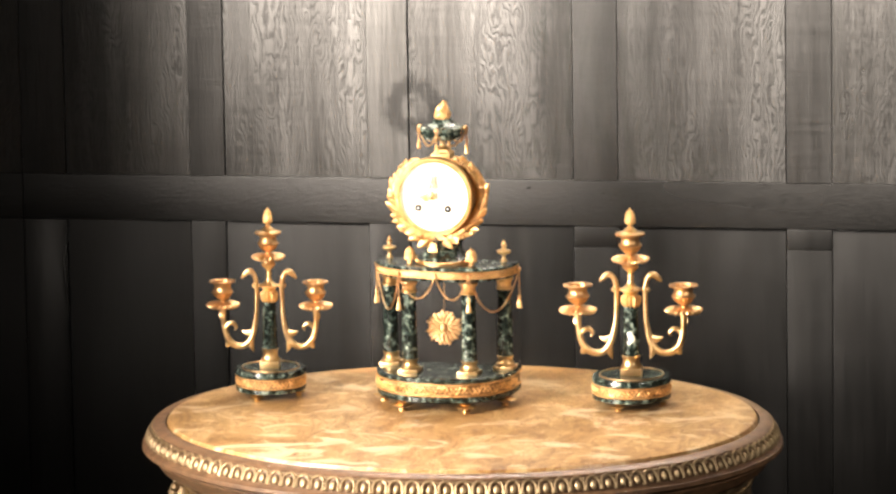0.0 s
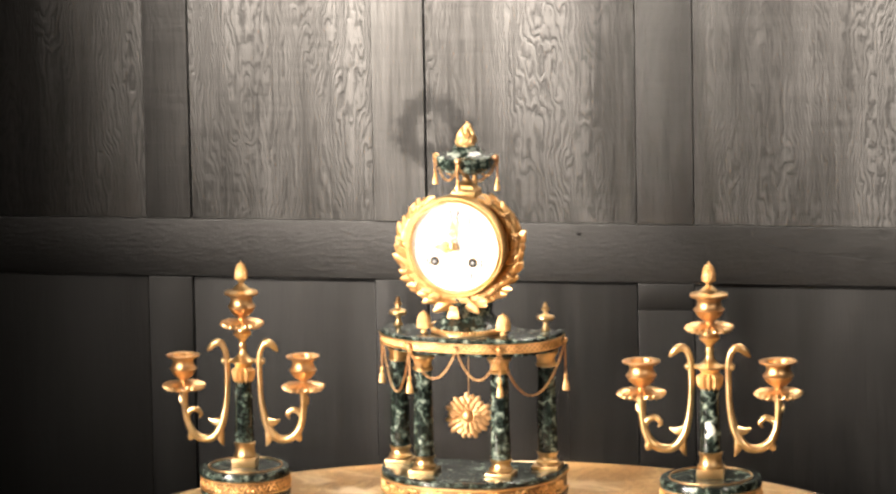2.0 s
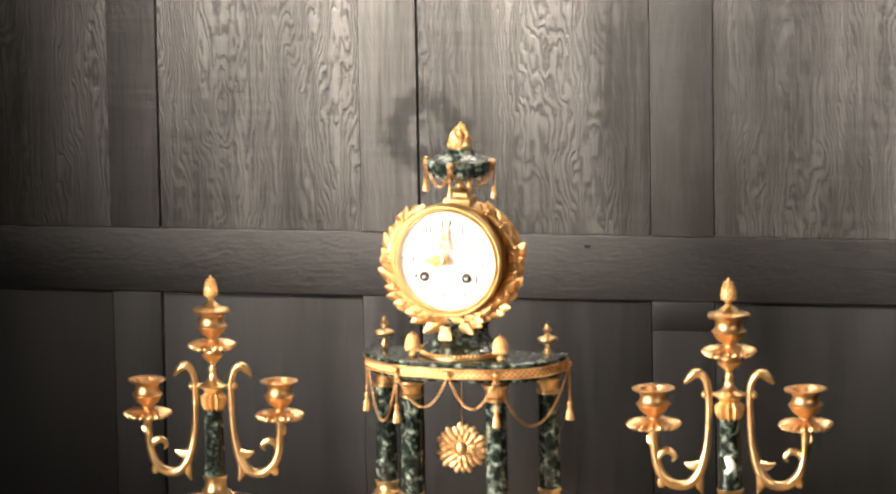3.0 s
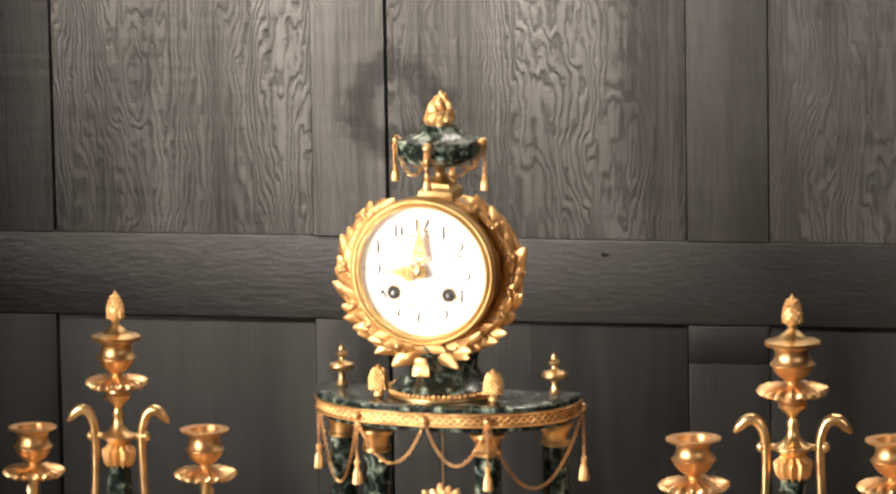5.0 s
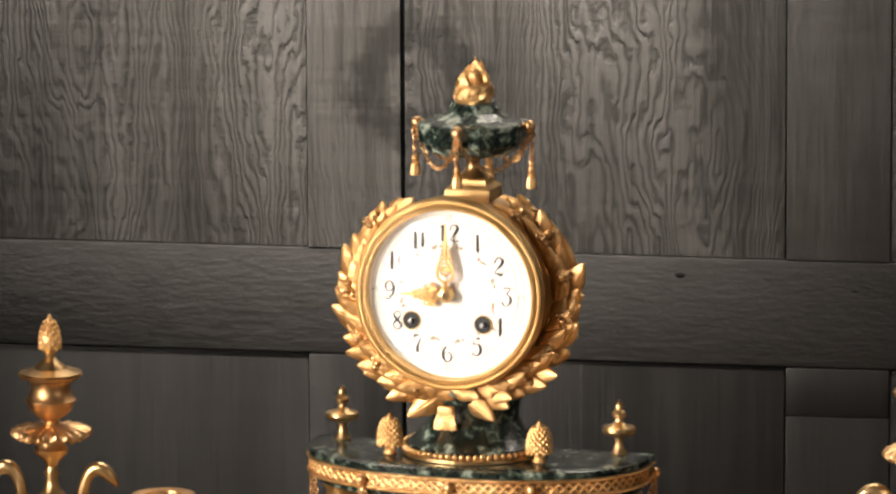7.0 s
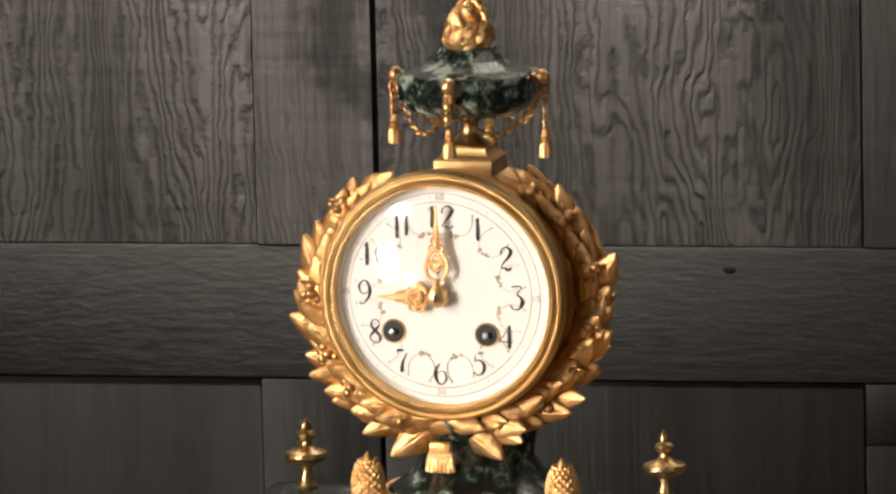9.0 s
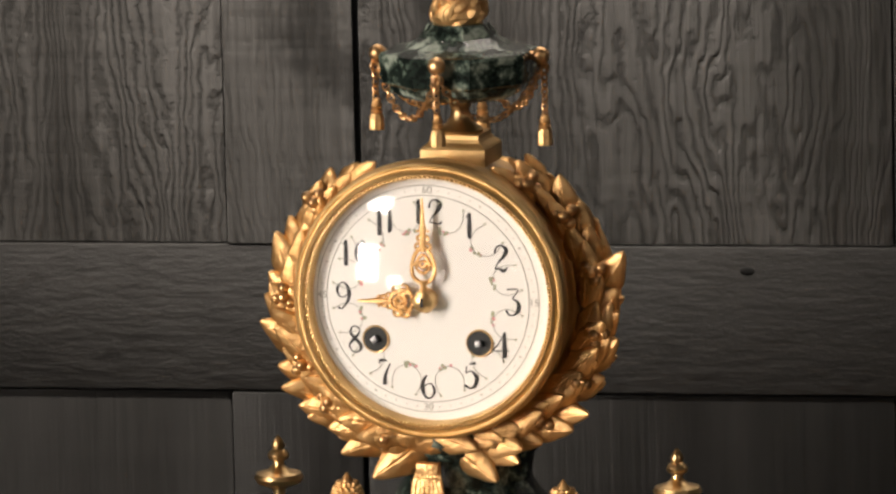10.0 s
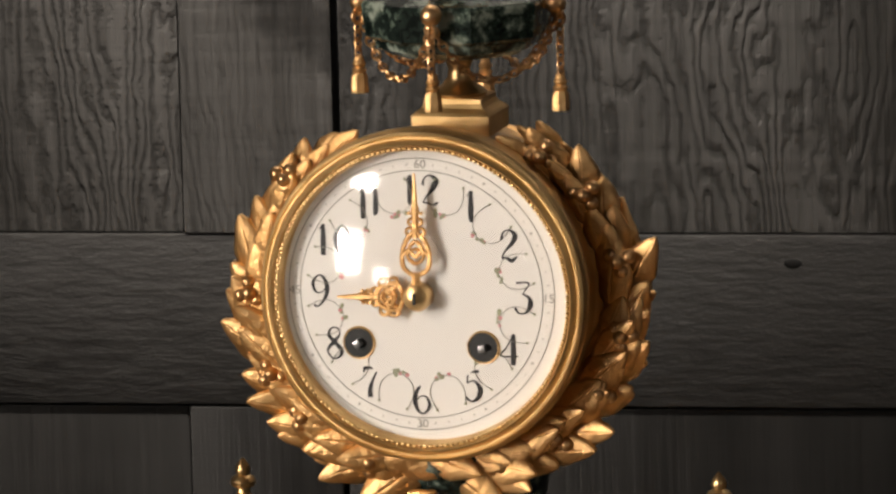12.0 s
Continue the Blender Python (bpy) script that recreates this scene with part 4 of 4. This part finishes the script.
    part("stem", lathe([(0.0088, 0.3610), (0.0092, 0.3622), (0.0078, 0.3634), (0.0060, 0.3646), (0.0040, 0.3670), (0.0036, 0.3700), (0.0044, 0.3720), (0.0050, 0.3738), (0.0110, 0.3750)], 28, at=(0, TY, 0)), BRASS, ck)
    bowl = part("bowl", lathe([(0.0120, 0.3745), (0.0225, 0.3756), (0.0270, 0.3778), (0.0282, 0.3806), (0.0310, 0.3822), (0.0322, 0.3926), (0.0312, 0.3940), (0.0215, 0.3958), (0.0158, 0.3994), (0.0132, 0.4030), (0.0122, 0.4048)], 8, at=(0, 0, 0)), PALE_MARBLE, ck, "eight-sided green marble bowl", pose(0, TY, 0, 0, 0, 22.5), smooth=False)
    core = [(0.0090, 0.4040), (0.0106, 0.4075), (0.0088, 0.4130), (0.0058, 0.4190), (0.0030, 0.4240), (0.0008, 0.4268)]
    part("flame_core", lathe(core, 16), GILT, ck, "", pose(0, TY, 0))
    rnd = random.Random(3)
    us = (0, 0.18, 0.36, 0.55, 0.75, 0.9, 1.0)
    for i in range(46):
        f = (i + 0.5) / 46
        z0 = 0.4036 + 0.0205 * f ** 1.1
        r = float(np.interp(z0, [z for q, z in core], [q for q, z in core])) * 0.92
        a, h = 2.4 * i + rnd.uniform(-0.3, 0.3), rnd.uniform(0.0050, 0.0085)
        tw, flick, lean = rnd.uniform(-1.3, 1.3), rnd.uniform(0.0, 0.5), 0.0022 * f * f
        path = []
        for u in us:
            q = r * (1 + 0.22 * math.sin(math.pi * u) - 0.38 * u + flick * u ** 3)
            path.append((lean + q * math.cos(a + tw * u), q * math.sin(a + tw * u), z0 + h * u))
        k = 1.0 - 0.35 * f
        bm = tube(path, [0.0012 * k, 0.0020 * k, 0.0022 * k, 0.0020 * k, 0.0015 * k, 0.0010 * k, 0.0004], 8, None, 0.6)
        part("flame_tongue", bm, GILT, ck, "", pose(0, TY, 0))
    # knobs, chains and tassels of the bowl
    knob = tas = None
    tips = []
    for a in (-90, 0, 90, 180):
        ca, sa = math.cos(radians(a)), math.sin(radians(a))
        p = Vector((0.0335 * ca, TY + 0.0335 * sa, 0.3920))
        tips.append(p)
        if knob is None:
            bm = ball((0, 0, 0), 0.0036, None, 12)
            tube([(0, 0.0, 0), (0, 0.006, 0)], 0.0018, 8, bm)
            knob = part("chain_knob", bm, ANTIQUE, ck, "", pose(*p, 0, 0, a + 90))
            tas = part("tassel", small_tassel_mesh(), GILT, ck, "", pose(p.x, p.y, p.z - 0.0250) @ Matrix.Diagonal((0.9, 0.9, 1, 1)))
        else:
            again(knob, pose(*p, 0, 0, a + 90))
            again(tas, pose(p.x + 0.001 * ca, p.y, p.z - (0.0240 if a == 180 else 0.0290)) @ Matrix.Diagonal((0.9, 0.9, 1, 1)))
        out = Vector((ca, sa, 0)) * 0.0012
        part("drop_chain", chain([p + out, p + out + Vector((0, 0, -0.0205 if a in (-90, 180) else -0.0245))], 0.0023), ANTIQUE, ck)
        part("link_ring", torus(0.0022, 0.0006, 14, 6, None, Matrix.Translation(p + out + Vector((0, 0, -0.0050))) @ pose(0, 0, 0, 90, 0, a + 60)), ANTIQUE, ck)
    for p, q in zip(tips, tips[1:] + tips[:1]):
        part("chain", chain(sag(p + Vector((0, 0, -0.003)), q + Vector((0, 0, -0.003)), 0.0205), 0.0023), ANTIQUE, ck)

    # chains and tassels of the deck
    def rim(x):
        k = min(range(len(curve)), key=lambda i: abs(curve[i][0] - x))
        return Vector((curve[k][0] * 1.035, curve[k][1] - 0.0035, 0.1910))

    hooks = [Vector((-0.1035, 0.004, 0.1915)), rim(-0.052), rim(0.0), rim(0.046), Vector((0.1035, 0.004, 0.1915))]
    for p, q, drop in zip(hooks, hooks[1:], (0.058, 0.034, 0.034, 0.056)):
        part("chain", chain(sag(p, q, drop, 36), 0.0022), ANTIQUE, ck)
    stud = None
    for k, (p, d) in enumerate(zip(hooks, (0.040, 0.036, None, 0.036, 0.040))):
        if stud is None:
            stud = part("stud", ball((0, 0, 0), 0.0030, None, 10), ANTIQUE, ck, "", pose(*p))
        else:
            again(stud, pose(*p))
        if d:
            part("drop_chain", chain([p, p + Vector((0, 0, -d))], 0.0019), ANTIQUE, ck)
            part("tassel", tassel_mesh(), GILT, ck, "", pose(p.x, p.y, p.z - d - 0.004) @ Matrix.Diagonal((1.0, 1.0, 1.2, 1)))

    # pendulum with a sunburst
    part("pendulum_rod", tube([(0, 0, 0.240), (0, 0, 0.125)], 0.0006, 8), DARK_BRONZE, ck, "", pose(0.000, -0.017, 0))
    burst = part("sunburst", lathe([(0.0150, -0.0012), (0.0155, 0.0), (0.0120, 0.0016), (0.0001, 0.0020)], 32), DARK_BRONZE, ck, "gilt sunburst pendulum bob", pose(0.000, -0.019, 0.1080, 90, 0, 0) @ pose(0, 0, 0, 0, 8, 6))
    for count, inner, outer, z, w in ((22, 0.007, 0.0248, 0.0006, 0.0034), (18, 0.006, 0.0205, 0.0022, 0.0030), (13, 0.004, 0.0150, 0.0036, 0.0026)):
        r0 = None
        for i in range(count):
            m = pose(0, 0, z, 0, -5, 360 * i / count + 9 * z * 1000) @ Matrix.Diagonal((1.0 + (0.0, 0.06, -0.08, 0.03)[i % 4], 1, 0.45, 1))
            if r0 is None:
                r0 = part("ray", tube([(inner + (outer - inner) * u, 0, 0) for u in (0, 0.35, 0.72, 0.92, 1)], [w * 0.5, w * 0.9, w, w * 0.7, w * 0.15], 8), ANTIQUE, burst, "", m)
            else:
                again(r0, m)
    boss = ball((0, 0, 0.0045), 0.0068, None, 16, (0.85, 1.1, 0.55))
    for i in range(14):
        ball((0.0072 * math.cos(i * 0.449), 0.0080 * math.sin(i * 0.449), 0.0052), 0.0015, boss, 6)
    part("sun_boss", boss, ANTIQUE, burst)
    return ck


CLOCK = clock(pose(-0.0045, -0.022, TOP, 0, 0, -6.0) @ Matrix.Scale(1.05, 4))

# ---- the candelabra ----


def candelabrum(m, label):
    cd = thing("candelabrum", m, label, "candelabrum", "pair of candelabra beside the clock")
    part("base_slab", lathe([(0.0462, 0.0102), (0.0504, 0.0112), (0.0506, 0.0164), (0.0483, 0.0174)], 48), MARBLE, cd)
    band = part("frieze", lathe([(0.0470, 0.0172), (0.0488, 0.0174), (0.0488, 0.0312), (0.0470, 0.0314)], 48), DARK_BRONZE, cd)
    for z0, z1 in ((0.0172, 0.0192), (0.0292, 0.0312)):
        part("moulding", lathe([(0.0480, z0), (0.0502, z0 + 0.0002), (0.0509, (z0 + z1) / 2), (0.0502, z1 - 0.0002), (0.0480, z1)], 48), GILT, band)
    bm = bmesh.new()
    for i in range(24):
        a0, a1 = 2 * math.pi * i / 24, 2 * math.pi * (i + 1) / 24
        way = 1 if i % 2 else -1
        tube([(0.0493 * math.cos(a0 + (a1 - a0) * u), 0.0493 * math.sin(a0 + (a1 - a0) * u), 0.0242 + way * 0.0034 * math.sin(2 * math.pi * u)) for u in [k / 8 for k in range(9)]], [0.0008, 0.0014, 0.0016, 0.0012, 0.0008, 0.0012, 0.0016, 0.0014, 0.0008], 5, bm)
        for u, lift in ((0.24, -0.0030), (0.76, 0.0030)):
            tube([((0.0493 + 0.0006 * w) * math.cos(a0 + (a1 - a0) * (u + 0.12 * w)), (0.0493 + 0.0006 * w) * math.sin(a0 + (a1 - a0) * (u + 0.12 * w)), 0.0242 + way * lift * (0.2 + w)) for w in (0, 0.5, 1)], [0.0009, 0.0017, 0.0005], 5, bm)
        ball((0.0497 * math.cos(a0), 0.0497 * math.sin(a0), 0.0242), 0.0019, bm, 8)
    part("foliage_relief", bm, GILT, band)
    part("upper_slab", lathe([(0.0473, 0.0312), (0.0506, 0.0320), (0.0510, 0.0365), (0.0494, 0.0395), (0.0400, 0.0400)], 48), MARBLE, cd)
    part("ring", torus(0.0410, 0.0010, 64, 6, None, Matrix.Translation((0, 0, 0.0402))), ANTIQUE, cd)
    foot = [(0.0026, 0.0), (0.0036, 0.0012), (0.0024, 0.0032), (0.0058, 0.0052), (0.0072, 0.0066), (0.0056, 0.0080), (0.0034, 0.0090), (0.0052, 0.0106)]
    f0 = None
    for a in (-112, 8, 128):
        mm = pose(0.040 * math.cos(radians(a)), 0.040 * math.sin(radians(a)), 0) @ Matrix.Diagonal((1.4, 1.4, 1, 1))
        f0 = part("foot", lathe(foot, 16), BRASS, cd, "", mm) if f0 is None else again(f0, mm)
    part("plinth", box(-0.0135, 0.0135, -0.0135, 0.0135, 0.0398, 0.0490, 0.0008), BRASS, cd)
    part("column_base", lathe([(0.0128, 0.0490), (0.0132, 0.0510), (0.0112, 0.0535), (0.0105, 0.0590), (0.0116, 0.0620), (0.0122, 0.0640), (0.0110, 0.0650)], 32), BRASS, cd)
    part("column", lathe([(0.0108, 0.0648), (0.0102, 0.0900), (0.0088, 0.1330)], 32), MARBLE, cd, "tapered green marble shaft")
    part("capital", lathe([(0.0080, 0.1270), (0.0106, 0.1300), (0.0118, 0.1350), (0.0120, 0.1395), (0.0095, 0.1412), (0.0080, 0.1430)], 96, lobes=12, depth=0.13), GILT, cd)
    part("centre_stem", lathe([(0.0075, 0.1425), (0.0105, 0.1465), (0.0140, 0.1485), (0.0140, 0.1500), (0.0085, 0.1525), (0.0045, 0.1570), (0.0036, 0.1625), (0.0044, 0.1650), (0.0032, 0.1690), (0.0046, 0.1720), (0.0098, 0.1765), (0.0104, 0.1790), (0.0086, 0.1805), (0.0078, 0.1840), (0.0092, 0.1872)], 28), BRASS, cd)

    def cup(x, z, shift, lidded):
        """Drip pan and candle cup; the middle one carries a lid with a pine cone."""
        pan = [(0.0040, -0.0036), (0.0090, -0.0024), (0.0170, -0.0022), (0.0226, -0.0030), (0.0240, -0.0014), (0.0232, 0.0006), (0.0190, 0.0022), (0.0090, 0.0030), (0.0050, 0.0040)]
        leafy = lathe(pan, 160, lobes=20, depth=0.035)
        for v in leafy.verts:
            rr = math.hypot(v.co.x, v.co.y) / 0.024
            v.co.z += rr ** 3 * (0.0009 * math.cos(20 * math.atan2(v.co.y, v.co.x)) + 0.0003 * math.cos(5 * math.atan2(v.co.y, v.co.x)))
        part("drip_pan", leafy, ANTIQUE, cd, "", pose(x, 0, z))
        body = [(0.0040, 0.0025), (0.0044, 0.0062), (0.0086, 0.0085), (0.0122, 0.0120), (0.0143, 0.0160), (0.0154, 0.0172), (0.0154, 0.0178), (0.0142, 0.0188), (0.0124, 0.0215), (0.0116, 0.0250), (0.0128, 0.0282), (0.0186, 0.0304), (0.0190, 0.0318), (0.0155, 0.0324), (0.0115, 0.0316), (0.0102, 0.0240), (0.0001, 0.0236)]
        part("candle_cup", lathe(body, 36), ANTIQUE, cd, "", pose(x, 0, z))
        if lidded:
            lid = part("lid", lathe([(0.0180, 0.0322), (0.0186, 0.0331), (0.0150, 0.0340), (0.0098, 0.0352), (0.0082, 0.0372), (0.0050, 0.0395), (0.0030, 0.0415), (0.0034, 0.0440)], 28), BRASS, cd, "", pose(x, 0, z))
            bm = lathe([(0.0030, 0.0435), (0.0056, 0.0455), (0.0066, 0.0490), (0.0060, 0.0535), (0.0036, 0.0590), (0.0004, 0.0650)], 20)
            for j in range(6):
                for i in range(9):
                    zz = 0.0470 + j * 0.0026
                    r = 0.0062 * math.sqrt(max(0.02, 1 - ((zz - 0.0485) / 0.0138) ** 2))
                    a = 2 * math.pi * (i + 0.5 * (j % 2)) / 9
                    ball((r * math.cos(a), r * math.sin(a), zz), 0.0012, bm, 6, (1, 1, 1.4))
            part("pine_cone", bm, GILT, lid)

    cup(0.0, 0.1885, 0, True)
    for s, dz in ((-1, 0.0), (1, 0.0)):
        cup(s * 0.0675, 0.1232, 0, False)
        bar = part("cross_bar", tube([(s * 0.010, 0, 0.1492), (s * 0.0235, 0, 0.1492)], 0.0022, 8), BRASS, cd)
        ball_bm = ball((s * 0.0215, 0, 0.1492), 0.0036, None, 10)
        part("bar_knob", ball_bm, BRASS, bar)
        # the long S of the arm, with its scrolled head and leafy foot
        arm = smooth_path([(0.0420, 0.1590, 0.0012), (0.0385, 0.1630, 0.0032), (0.0330, 0.1675, 0.0040), (0.0265, 0.1675, 0.0038), (0.0215, 0.1610, 0.0034), (0.0195, 0.1500, 0.0033), (0.0195, 0.1300, 0.0031), (0.0208, 0.1080, 0.0034), (0.0250, 0.0880, 0.0043), (0.0305, 0.0765, 0.0047), (0.0385, 0.0690, 0.0044), (0.0470, 0.0675, 0.0042), (0.0560, 0.0695, 0.0044), (0.0640, 0.0765, 0.0044), (0.0685, 0.0860, 0.0040), (0.0705, 0.0960, 0.0038), (0.0715, 0.1090, 0.0042), (0.0715, 0.1212, 0.0050)], 5)
        a = part("arm", tube([(s * x * 0.944, 0, z) for x, z, r in arm], [r for x, z, r in arm], 10), BRASS, cd, "scrolled brass arm")
        curl = smooth_path([(0.0690, 0.0900, 0.0030), (0.0650, 0.0965, 0.0032), (0.0575, 0.0985, 0.0030), (0.0520, 0.0935, 0.0024), (0.0545, 0.0890, 0.0010)], 5)
        part("scroll", tube([(s * x * 0.944, 0, z) for x, z, r in curl], [r for x, z, r in curl], 8), BRASS, a)
        for (x, z), (x2, z2) in (((0.0255, 0.0860), (0.0430, 0.0880)), ((0.0300, 0.0790), (0.0255, 0.0600)), ((0.0620, 0.0740), (0.0680, 0.0665)), ((0.0700, 0.1060), (0.0770, 0.1130))):
            mid = ((x + x2) / 2 + 0.001, (z + z2) / 2 - 0.002)
            lf = smooth_path([(x, z, 0.0050), (*mid, 0.0038), (x2, z2, 0.0006)], 4)
            part("acanthus_leaf", tube([(s * q * 0.944, 0, w) for q, w, r in lf], [r for q, w, r in lf], 8, None, 0.8), BRASS, a)
    return cd


LEFT = candelabrum(pose(-0.272, -0.020, TOP, 0, 0, 2) @ Matrix.Diagonal((1.03, 1.03, 1.125, 1)), "brass and green marble two-armed candelabrum with pine cone lid")
RIGHT = candelabrum(pose(0.270, -0.035, TOP, 0, 0, 4) @ Matrix.Diagonal((1.15, 1.15, 1.164, 1)), "brass and green marble candelabrum with a white-veined shaft")
vein = ball((0.0005, -0.0088, 0.088), 0.0064, None, 24, (0.72, 0.36, 1.6))
for v in vein.verts:
    v.co.x += 0.0016 * math.sin(v.co.z * 520) + 0.0007 * math.sin(v.co.z * 1700)
part("white_vein", vein, WHITE_CHIP, RIGHT)
